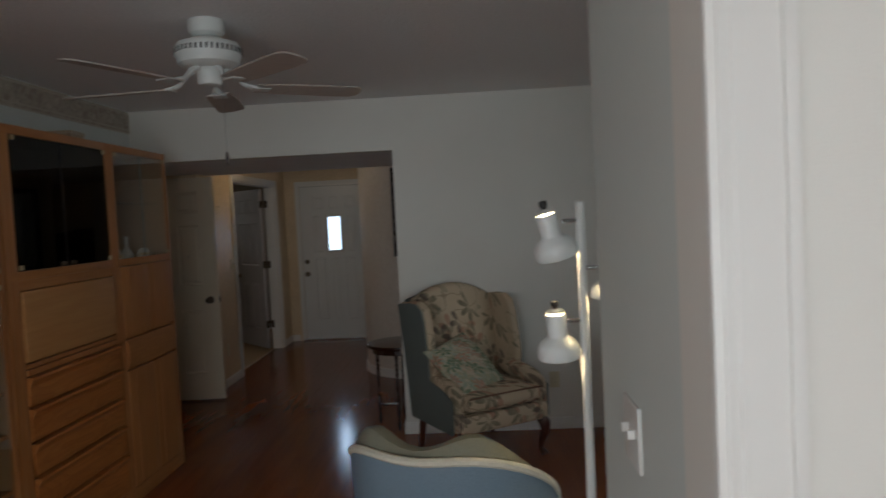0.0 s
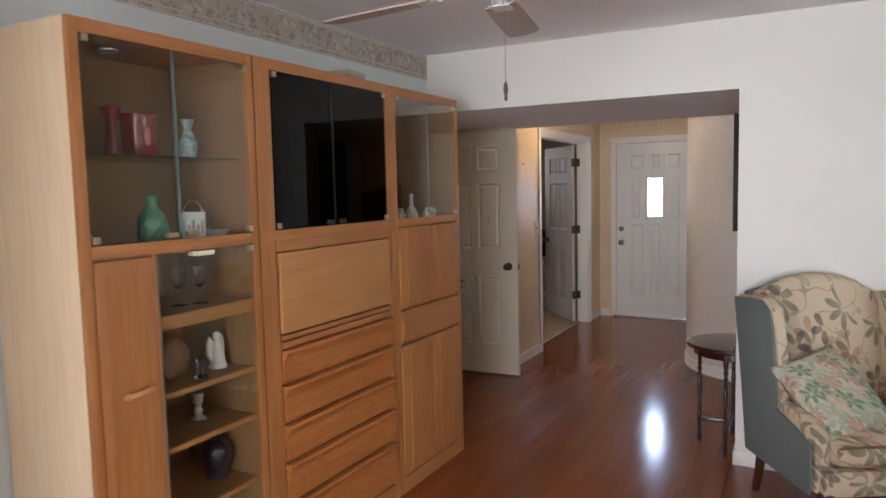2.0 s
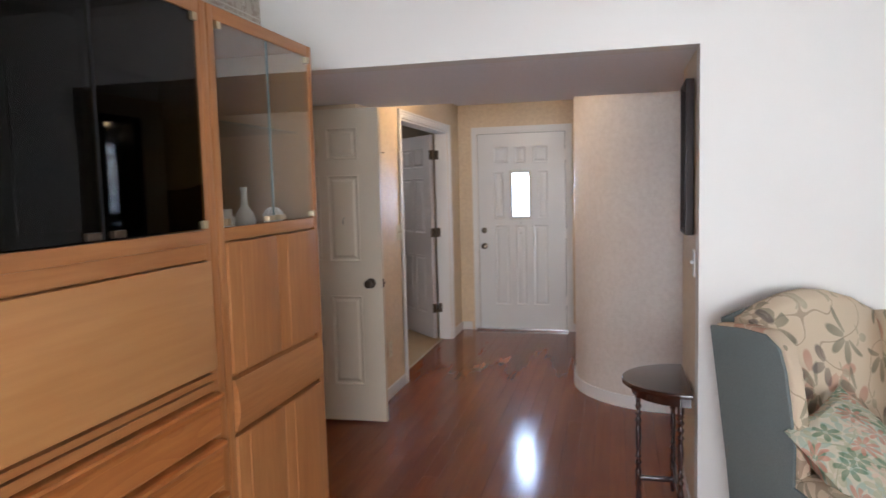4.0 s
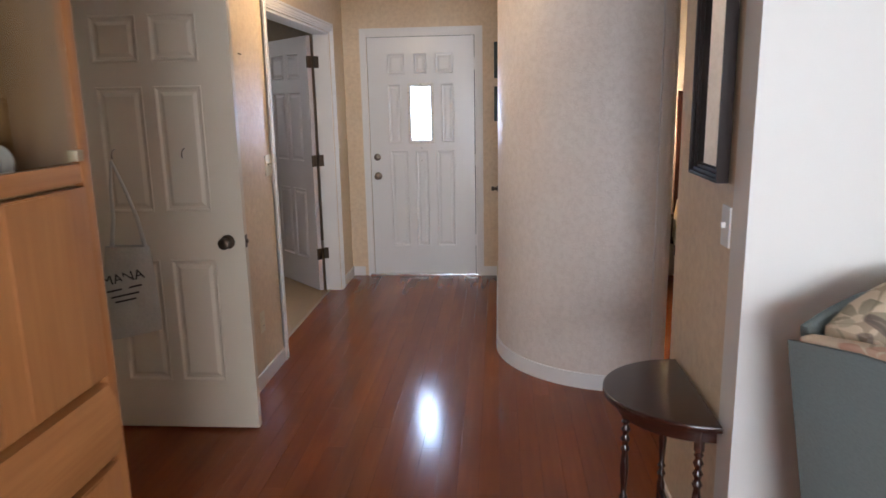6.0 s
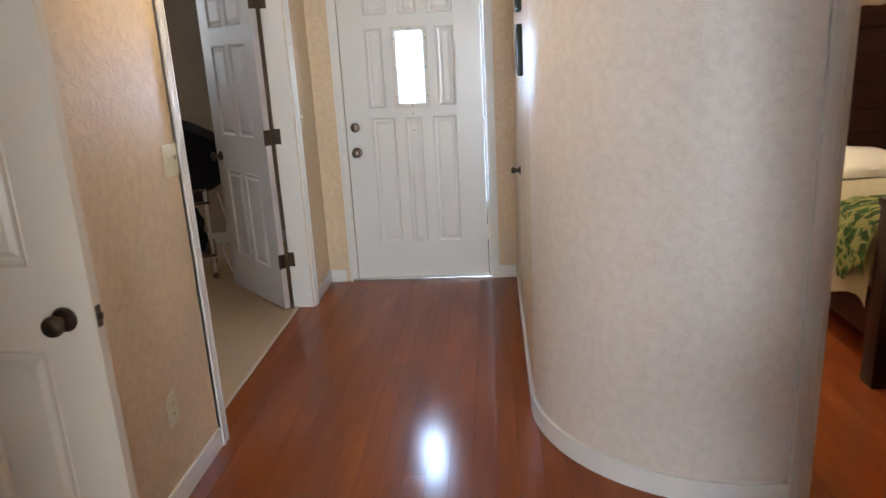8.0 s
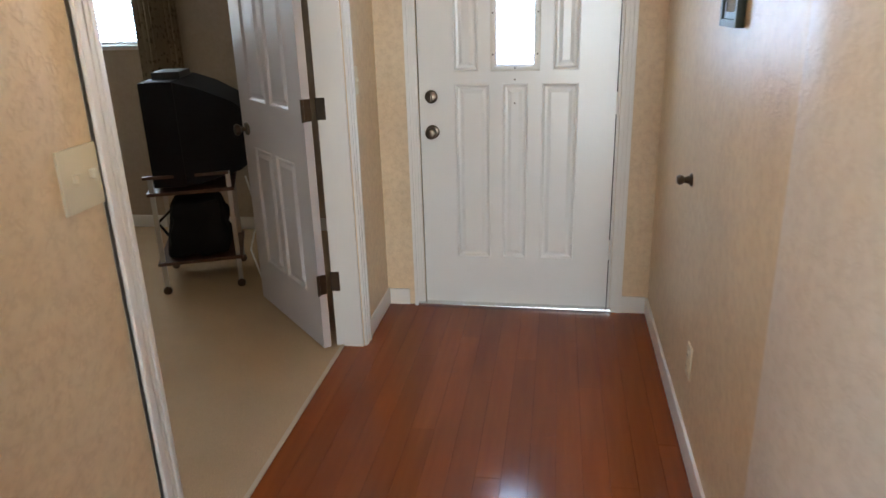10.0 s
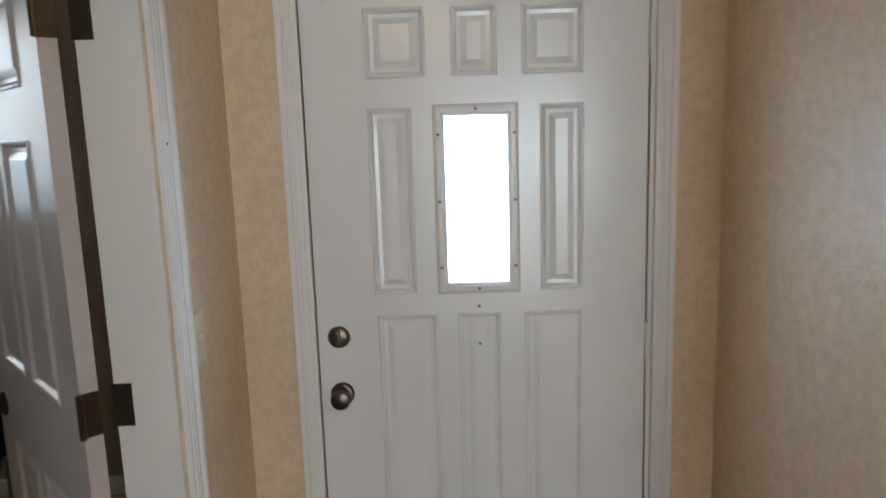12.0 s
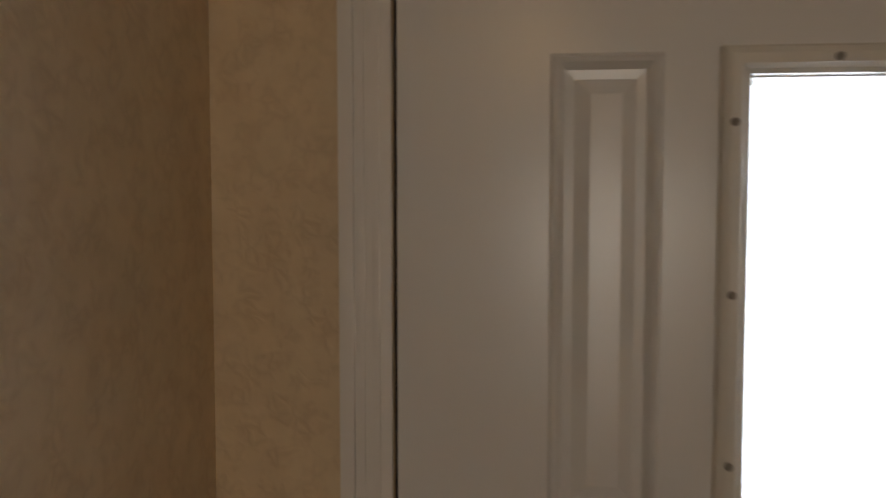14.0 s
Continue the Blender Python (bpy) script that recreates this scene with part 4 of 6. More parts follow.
# bar unit
C0, C1 = 3.618, 4.334
uc = unit_shell("bar_cabinet", "honey oak cabinet with clear glass doors over panelled doors", C0, C1)
cm = (C0 + C1) / 2
bm = bmesh.new()
box(bm, FX - 0.034, FX - 0.022, C0 + 0.025, C1 - 0.025, 0.09, 1.37)
part("carcass_front", bm, M_OAK, uc)
glass_door(uc, C0 + 0.036, cm - 0.001, 1.428, 2.036, M_CLEAR, True)
glass_door(uc, cm + 0.001, C1 - 0.036, 1.428, 2.036, M_CLEAR, False)
glass_shelf(uc, C0 + 0.025, C1 - 0.025, 1.757)
for z0, z1, n in ((0.972, 1.378, "upper_door"), (0.095, 0.772, "lower_door")):
    for y, yy in ((C0 + 0.038, cm - 0.0015), (cm + 0.0015, C1 - 0.038)):
        bm = bmesh.new()
        box(bm, FX - 0.018, FX + 0.006, y, yy, z0, z1, 0.006)
        d = part(n, bm, M_OAK, uc, "flat oak door with vertical grain", smooth=True)
        bm = bmesh.new()
        box(bm, FX + 0.006, FX + 0.009, y + 0.07, yy - 0.07, z0 + 0.004, z1 - 0.004, 0.001)
        part("inlay_board", bm, M_OAK, d)
bm = bmesh.new()
prof = [(FX - 0.018, 0.788), (FX + 0.004, 0.788), (FX + 0.016, 0.83), (FX + 0.019, 0.87), (FX + 0.014, 0.92), (FX + 0.003, 0.95), (FX - 0.018, 0.955)]
prism(bm, prof, 1, C0 + 0.038, C1 - 0.038)
part("drawer", bm, M_OAK_H, uc, "bowed oak drawer front", smooth=True)


# ---- ornaments behind the glass ----
def ornament(name, rings, place, material, label, category, sides=28):
    ob = thing(name, label, category, m=Matrix.Translation(place))
    bm = bmesh.new()
    turned(bm, rings, sides=sides)
    part("body", bm, material, ob, smooth=True)
    return ob


M_RED = shade("ruby_glass", (0.22, 0.012, 0.016), 0.12, coat=0.6, stain=0.3, stain_scale=20)
M_CELADON = shade("crackled_celadon", (0.46, 0.55, 0.52), 0.2, grain=0.95, grain_scale=55, dark=(0.12, 0.22, 0.24), coat=0.5)
M_JADE = shade("jade_green_glaze", (0.10, 0.30, 0.19), 0.2, stain=0.4, stain_scale=25, coat=0.5)
M_CHINA = shade("white_china", (0.84, 0.83, 0.80), 0.25, stain=0.1, stain_scale=30)
M_BLUEGLASS = shade("navy_glaze", (0.015, 0.018, 0.035), 0.15, coat=0.5)
M_CUT = glass("cut_glass", (0.95, 0.97, 0.97), 0.03)
M_AMBER = shade("petrified_wood", (0.30, 0.15, 0.065), 0.4, grain=0.6, grain_scale=30)
ornament("vase", [(0.03, 0), (0.036, 0.004), (0.03, 0.02), (0.022, 0.06), (0.017, 0.1), (0.022, 0.13), (0.036, 0.158), (0.034, 0.16), (0.02, 0.13)], (-0.36, 2.185, 1.7005), M_RED, "flared ruby red glass vase", "vase")
cup = ornament("goblet", [(0.045, 0), (0.055, 0.01), (0.06, 0.05), (0.058, 0.12), (0.064, 0.145), (0.06, 0.146), (0.054, 0.12), (0.05, 0.02)], (-0.38, 2.305, 1.7005), M_RED, "wide ruby red glass cup with a pale cameo", "goblet")
bm = bmesh.new()
turned(bm, [(0.012, 0), (0.012, 0.004), (0.006, 0.006)], m=pose(0.056, -0.012, 0.07, 0, 90, 0) @ Matrix.Diagonal((2.6, 1, 1, 1)))
part("cameo", bm, shade("pale_cameo", (0.55, 0.2, 0.2), 0.4), cup)
ornament("vase", [(0.018, 0), (0.026, 0.006), (0.034, 0.04), (0.033, 0.06), (0.018, 0.092), (0.014, 0.108), (0.022, 0.135), (0.026, 0.142), (0.018, 0.14)], (-0.36, 2.5, 1.7005), M_CELADON, "small crackled celadon bottle vase", "vase")
jade = ornament("vase", [(0.034, 0), (0.04, 0.006), (0.045, 0.04), (0.052, 0.075), (0.04, 0.11), (0.022, 0.13), (0.018, 0.15), (0.028, 0.175), (0.024, 0.176)], (-0.36, 2.325, 1.3955), M_JADE, "jade green vase with curling leaf relief", "vase")
for k in range(5):
    bm = bmesh.new()
    a0 = k * 1.25
    tube(bm, [(0.045 * math.cos(a0 + t * 0.35), 0.045 * math.sin(a0 + t * 0.35), 0.015 + 0.018 * t) for t in range(6)], [0.004, 0.008, 0.01, 0.009, 0.006, 0.002], 8)
    part("leaf_relief", bm, M_JADE, jade, smooth=True)
tin = ornament("canister", [(0.042, 0), (0.044, 0.004), (0.044, 0.104), (0.046, 0.11), (0.04, 0.11), (0.039, 0.02)], (-0.36, 2.505, 1.3955), M_CHINA, "white china canister with a wire handle and faded print", "canister")
bm = bmesh.new()
tube(bm, [(0.0, 0.044 * math.cos(math.pi * k / 12), 0.104 + 0.05 * math.sin(math.pi * k / 12)) for k in range(13)], 0.0022, 8)
part("handle", bm, M_STEEL, tin, "thin wire bail handle", smooth=True)
for a0, z, h, c in ((0.5, 0.03, 0.05, (0.36, 0.37, 0.46)), (0.15, 0.025, 0.04, (0.52, 0.28, 0.26)), (-0.25, 0.035, 0.05, (0.40, 0.45, 0.38)), (-0.6, 0.03, 0.035, (0.5, 0.27, 0.25))):
    bm = bmesh.new()
    box(bm, 0.0435, 0.0448, -0.006, 0.006, z, z + h, 0.0005)
    bmesh.ops.rotate(bm, verts=bm.verts[:], cent=(0, 0, 0), matrix=Matrix.Rotation(a0 - 0.5, 3, "Z"))
    part("printed_sprig", bm, shade("faded_print", c, 0.5), tin)
bowl = ornament("bowl", [(0.022, 0), (0.026, 0.004), (0.045, 0.026), (0.058, 0.04), (0.056, 0.042), (0.04, 0.028), (0.01, 0.012)], (-0.36, 2.61, 1.3955), M_CHINA, "small white china bowl with a scalloped rim", "bowl", 20)
ornament("vase", [(0.035, 0), (0.05, 0.03), (0.058, 0.075), (0.045, 0.12), (0.022, 0.15), (0.026, 0.165), (0.02, 0.166)], (-0.37, 2.02, 1.3955), shade("cream_pottery", (0.6, 0.5, 0.4), 0.4, stain=0.3, stain_scale=25), "cream pottery vase in the display cabinet", "vase")
for y, x in ((2.42, -0.36), (2.49, -0.33), (2.3, -0.42)):
    g = ornament("stem_glass", [(0.03, 0), (0.029, 0.003), (0.004, 0.008), (0.004, 0.06), (0.02, 0.075), (0.031, 0.1), (0.029, 0.14), (0.0275, 0.14), (0.029, 0.1), (0.018, 0.078)], (x, y, 1.1705), M_CUT, "clear stemmed glass on a cabinet shelf", "glass", 18)
# winged figurine as one plain form
bm = bmesh.new()
turned(bm, [(0.034, 0), (0.036, 0.006), (0.03, 0.02), (0.024, 0.06), (0.019, 0.085), (0.012, 0.1), (0.01, 0.106), (0.014, 0.114), (0.015, 0.124), (0.011, 0.134), (0.004, 0.138)], sides=18)
for s in (-1, 1):
    prism(bm, [(s * 0.008, 0.05), (s * 0.03, 0.03), (s * 0.052, 0.055), (s * 0.05, 0.1), (s * 0.036, 0.125), (s * 0.012, 0.1)], 0, -0.012, -0.004)
angel = single("figurine", bm, M_CHINA, "white china winged figurine", "figurine", smooth=True)
angel.matrix_world = pose(-0.33, 2.56, 0.9125, 0, 0, 10)
bm = bmesh.new()
bmesh.ops.create_icosphere(bm, subdivisions=3, radius=0.06)
for v in bm.verts:
    v.co *= 1 + 0.22 * noise.noise(v.co * 22)
    v.co.z = v.co.z * 1.25
    v.co.x *= 0.6
stone = single("polished_stone", bm, M_AMBER, "brown slab of polished stone on a cabinet shelf", "stone", smooth=True)
stone.matrix_world = Matrix.Translation((-0.35, 2.37, 0.9125 + 0.078))
ornament("glass_figure", [(0.024, 0), (0.026, 0.004), (0.012, 0.016), (0.02, 0.035), (0.012, 0.05), (0.018, 0.06), (0.008, 0.075)], (-0.27, 2.42, 0.9125), M_CUT, "small clear cut-glass figure", "figurine")
ornament("candlestick", [(0.03, 0), (0.031, 0.005), (0.012, 0.018), (0.018, 0.035), (0.01, 0.05), (0.02, 0.07), (0.022, 0.1), (0.018, 0.101)], (-0.37, 2.49, 0.7265), shade("clouded_glass", (0.5, 0.46, 0.4), 0.15, coat=0.4), "pale glass candlestick on a cabinet shelf", "candlestick")
ornament("vase", [(0.04, 0), (0.045, 0.006), (0.052, 0.05), (0.06, 0.1), (0.05, 0.13), (0.03, 0.145), (0.036, 0.16), (0.03, 0.161)], (-0.36, 2.56, 0.4805), M_BLUEGLASS, "dark navy glazed jar", "vase")
card = thing("picture_card", "small framed card with green sprigs on the low shelf", "picture", m=pose(-0.30, 2.44, 0.2705, 0, -12, 0))
bm = bmesh.new()
box(bm, -0.004, 0.004, -0.07, 0.07, 0, 0.17, 0.002)
part("card", bm, blossom("sprig_print", (0.66, 0.66, 0.6), [((0.1, 0.25, 0.14), 2.2, 0.3)], 20, 0.5), card)
ornament("vase", [(0.022, 0), (0.034, 0.006), (0.04, 0.03), (0.03, 0.06), (0.012, 0.085), (0.01, 0.13), (0.014, 0.152), (0.01, 0.152)], (-0.34, 4.05, 1.3955), M_CHINA, "white china bud vase in the bar cabinet", "vase")
ornament("vase", [(0.02, 0), (0.028, 0.006), (0.03, 0.04), (0.02, 0.06), (0.022, 0.075), (0.018, 0.076)], (-0.36, 3.96, 1.3955), M_CHINA, "squat white china pot in the bar cabinet", "vase")
bm = bmesh.new()
bmesh.ops.create_uvsphere(bm, u_segments=24, v_segments=14, radius=0.034)
for v in bm.verts:
    a = math.atan2(v.co.y, v.co.x)
    v.co *= 1 + 0.12 * math.sin(9 * a) + (0.35 * max(0, v.co.z / 0.034))
    v.co.z = max(v.co.z, -0.026)
shell = single("sea_shell", bm, M_CHINA, "white ribbed sea shell in the bar cabinet", "shell", smooth=True)
shell.location = (-0.32, 4.23, 1.3955 + 0.026)
ornament("bottle_stopper", [(0.012, 0), (0.014, 0.004), (0.006, 0.01), (0.012, 0.02), (0.008, 0.028)], (-0.3, 4.26, 1.3955), M_CUT, "small clear glass stopper", "stopper")
ornament("ink_pot", [(0.03, 0), (0.034, 0.008), (0.034, 0.05), (0.02, 0.062), (0.018, 0.07)], (-0.4, 3.74, 1.7575), M_BLUEGLASS, "dark round pot on a glass shelf", "pot")
tv = thing("television", "black television behind the smoked glass doors", "television")
bm = bmesh.new()
box(bm, -0.56, -0.3, 2.98, 3.54, 1.396, 1.86, 0.012)
part("case", bm, shade("black_plastic", (0.02, 0.02, 0.022), 0.45), tv, smooth=True)
bm = bmesh.new()
box(bm, -0.3, -0.294, 3.01, 3.51, 1.45, 1.83, 0.006)
part("screen", bm, shade("dark_screen", (0.008, 0.009, 0.01), 0.4), tv)


carton = thing("carton", "flat tan carton lying on top of the wall unit", "box", m=pose(-0.36, 3.42, TOP + 0.0005, 0, 0, 7))
bm = bmesh.new()
box(bm, -0.11, 0.11, -0.075, 0.075, 0.0, 0.042, 0.003)
part("tray", bm, shade("tan_card", (0.42, 0.34, 0.24), 0.8, stain=0.2, stain_scale=12), carton)
bm = bmesh.new()
box(bm, -0.113, 0.113, -0.078, 0.078, 0.03, 0.047, 0.003)
part("lid", bm, shade("pale_card", (0.50, 0.43, 0.33), 0.8, stain=0.2, stain_scale=12), carton)


# ---- wing chair ----
M_FLORAL = sprigs("faded_floral_cloth", (0.62, 0.50, 0.36), [((0.47, 0.24, 0.17), 0.17, 0.085, 5, 0.7), ((0.17, 0.16, 0.11), 0.19, 0.095, 7, 0.75), ((0.13, 0.10, 0.09), 0.21, 0.075, 5, 0.55), ((0.38, 0.33, 0.23), 0.11, 0.04, 3, 0.4)], (0.26, 0.19, 0.13), -0.25)
M_TEAL = shade("slate_teal_cloth", (0.20, 0.235, 0.23), 0.95, grain=0.4, grain_scale=300, stain=0.15, bump=0.5, bump_scale=420, spec=0.15)
M_LEGS = wood("dark_mahogany", (0.10, 0.025, 0.012), (0.04, 0.01, 0.006), 0.3, axis=2, scale=10, coat=0.2)
M_PILLOW = sprigs("bright_floral_cloth", (0.58, 0.52, 0.40), [((0.31, 0.40, 0.33), 0.11, 0.066, 7, 0.8), ((0.42, 0.40, 0.27), 0.09, 0.045, 5, 0.7), ((0.10, 0.19, 0.11), 0.1, 0.05, 6, 0.75), ((0.52, 0.22, 0.16), 0.13, 0.052, 9, 0.6), ((0.62, 0.44, 0.34), 0.12, 0.04, 7, 0.5)], (0.2, 0.26, 0.16), -1.1)


def plump(bm, x0, x1, y0, y1, z0, z1, r, swell=0.0):
    """An upholstered block: round edges and a slight swell."""
    made = bmesh.ops.create_cube(bm, size=1.0)["verts"]
    edges = list({e for v in made for e in v.link_edges})
    sx, sy, sz = x1 - x0, y1 - y0, z1 - z0
    bmesh.ops.transform(bm, verts=made, matrix=Matrix.Translation(((x0 + x1) / 2, (y0 + y1) / 2, (z0 + z1) / 2)) @ Matrix.Diagonal((sx, sy, sz, 1)))
    bmesh.ops.subdivide_edges(bm, edges=edges, cuts=5, use_grid_fill=True)
    vs = list(bm.verts)
    c = Vector(((x0 + x1) / 2, (y0 + y1) / 2, (z0 + z1) / 2))
    h = Vector((sx / 2, sy / 2, sz / 2))
    for v in vs:
        d = v.co - c
        q = Vector([max(-(h[k] - r), min(h[k] - r, d[k])) for k in range(3)])
        rest = d - q
        if rest.length > 1e-6:
            d = q + rest.normalized() * r
        u = [1 - min(1, abs(d[k] / h[k])) ** 2 for k in range(3)]
        for k in range(3):
            a, b = (k + 1) % 3, (k + 2) % 3
            d[k] *= 1 + swell * u[a] * u[b]
        v.co = c + d
    return vs


def wing_chair(m):
    ch = thing("wing_chair", "floral wing chair with slate teal outer cloth", "armchair", m=m)
    # seat apron
    bm = bmesh.new()
    plump(bm, -0.33, 0.33, -0.36, 0.3, 0.235, 0.36, 0.03, 0.03)
    part("seat_apron", bm, M_FLORAL, ch, smooth=True)
    bm = bmesh.new()
    plump(bm, -0.275, 0.275, -0.37, 0.18, 0.36, 0.475, 0.045, 0.1)
    seat = part("seat_cushion", bm, M_FLORAL, ch, "plump floral seat cushion", smooth=True)
    bm = bmesh.new()
    tube(bm, [(-0.27, -0.372, 0.46), (-0.15, -0.385, 0.468), (0, -0.39, 0.47), (0.15, -0.385, 0.468), (0.27, -0.372, 0.46)], 0.006, 8)
    part("piping", bm, shade("brown_piping", (0.2, 0.11, 0.07), 0.9), seat, smooth=True)
    # back with a serpentine crest
    bm = bmesh.new()
    vs = plump(bm, -0.3, 0.3, 0.13, 0.27, 0.36, 1.05, 0.05, 0.08)
    for v in vs:
        if v.co.z > 0.8:
            k = (v.co.z - 0.8) / 0.25
            v.co.z += k * (0.055 * math.cos(v.co.x * 5.0) - 0.025)
        v.co.y += (v.co.z - 0.36) * 0.16
    part("backrest", bm, M_FLORAL, ch, "floral back with a curved crest", smooth=True)
    bm = bmesh.new()
    vs = plump(bm, -0.315, 0.315, 0.262, 0.3, 0.24, 1.04, 0.018)
    for v in vs:
        if v.co.z > 0.8:
            v.co.z += (v.co.z - 0.8) / 0.25 * (0.05 * math.cos(v.co.x * 5.0) - 0.025)
        v.co.y += (max(v.co.z, 0.36) - 0.36) * 0.16
    part("outer_back", bm, M_TEAL, ch, "slate teal back cloth", smooth=True)
    for s in (-1, 1):
        # wing: inside floral, outside teal
        bm = bmesh.new()
        prof = [(0.26, 0.52), (0.02, 0.5), (-0.04, 0.56), (-0.045, 0.66), (-0.02, 0.8), (0.0, 0.9), (0.03, 0.98), (0.1, 1.02), (0.22, 1.02), (0.37, 1.0)]
        a, b = sorted((s * 0.3, s * 0.352))
        prism(bm, prof, 0, a, b)
        bmesh.ops.bevel(bm, geom=bm.edges[:], offset=0.012, segments=3, profile=0.6, affect="EDGES")
        part("wing", bm, M_FLORAL, ch, smooth=True)
        # rolled arm
        bm = bmesh.new()
        vs = plump(bm, s * 0.305 - 0.05, s * 0.305 + 0.05, -0.31, 0.2, 0.465, 0.565, 0.045, 0.05)
        for v in vs:
            v.co.z -= 0.05 * max(0.0, (-0.05 - v.co.y) / 0.26) ** 2
        part("arm_roll", bm, M_FLORAL, ch, smooth=True)
        bm = bmesh.new()
        plump(bm, s * 0.31 - 0.04, s * 0.31 + 0.04, -0.325, 0.24, 0.24, 0.5, 0.03)
        part("arm_panel", bm, M_FLORAL, ch, smooth=True)
        bm = bmesh.new()
        a, b = sorted((s * 0.352, s * 0.366))
        prism(bm, [(-0.31, 0.24), (-0.315, 0.45), (-0.2, 0.5), (-0.03, 0.53), (-0.03, 0.66), (-0.006, 0.8), (0.014, 0.9), (0.042, 0.97), (0.11, 1.008), (0.22, 1.008), (0.385, 0.99), (0.29, 0.5), (0.25, 0.24)], 0, a, b)
        bmesh.ops.bevel(bm, geom=bm.edges[:], offset=0.005, segments=2, profile=0.6, affect="EDGES")
        part("outer_side", bm, M_TEAL, ch, "slate teal side cloth", smooth=True)
        # cabriole front leg and plain raked back leg
        bm = bmesh.new()
        tube(bm, [(s * 0.29, -0.315, 0.25), (s * 0.305, -0.335, 0.21), (s * 0.305, -0.34, 0.16), (s * 0.285, -0.318, 0.09), (s * 0.282, -0.312, 0.045), (s * 0.292, -0.33, 0.02), (s * 0.295, -0.336, 0.004)], [0.036, 0.038, 0.03, 0.017, 0.014, 0.022, 0.026], 12)
        part("leg", bm, M_LEGS, ch, smooth=True)
        bm = bmesh.new()
        tube(bm, [(s * 0.28, 0.24, 0.25), (s * 0.285, 0.26, 0.12), (s * 0.29, 0.285, 0.003)], [0.026, 0.022, 0.018], 10)
        part("leg", bm, M_LEGS, ch, smooth=True)
    return ch


CHAIR = pose(1.815, 4.36, 0, 0, 0, 31)
wing_chair(CHAIR)


def pillow(name, m, material, label, size=0.4, thick=0.13):
    bm = bmesh.new()
    bmesh.ops.create_grid(bm, x_segments=14, y_segments=14, size=size / 2)
    top = bm.verts[:]
    back = bmesh.ops.duplicate(bm, geom=bm.verts[:] + bm.edges[:] + bm.faces[:])
    low = [g for g in back["geom"] if isinstance(g, bmesh.types.BMVert)]
    for vs, s in ((top, 1), (low, -1)):
        for v in vs:
            u, w = v.co.x / (size / 2), v.co.y / (size / 2)
            f = max(0.0, (1 - u * u) * (1 - w * w)) ** 0.45
            v.co.z = s * thick / 2 * f * (1 + 0.15 * noise.noise(Vector((u * 2, w * 2, 3))))
            pinch = 1 - 0.07 * (1 - abs(u * w))
            v.co.x *= pinch if abs(u) > 0.99 else 1
            v.co.y *= pinch if abs(w) > 0.99 else 1
    bmesh.ops.remove_doubles(bm, verts=bm.verts[:], dist=0.003)
    ob = thing(name, label, "cushion", m=m)
    part("cover", bm, material, ob, smooth=True)
    return ob


pillow("throw_pillow", CHAIR @ pose(-0.12, -0.07, 0.6, 46, 0, 14) @ Matrix.Rotation(radians(12), 4, "Z"), M_PILLOW, "green and coral floral throw pillow on the wing chair", 0.43, 0.14)


# ---- tub chair in the foreground ----
M_BLUE = shade("powder_blue_cloth", (0.17, 0.23, 0.29), 0.9, grain=0.3, grain_scale=260, stain=0.15, bump=0.4, bump_scale=380)
M_OLIVE = shade("grey_olive_velvet", (0.20, 0.19, 0.14), 0.9, grain=0.3, grain_scale=200, stain=0.25, stain_scale=6, bump=0.3, bump_scale=300)
M_CORD = shade("cream_piping", (0.60, 0.56, 0.46), 0.8, grain=0.2)


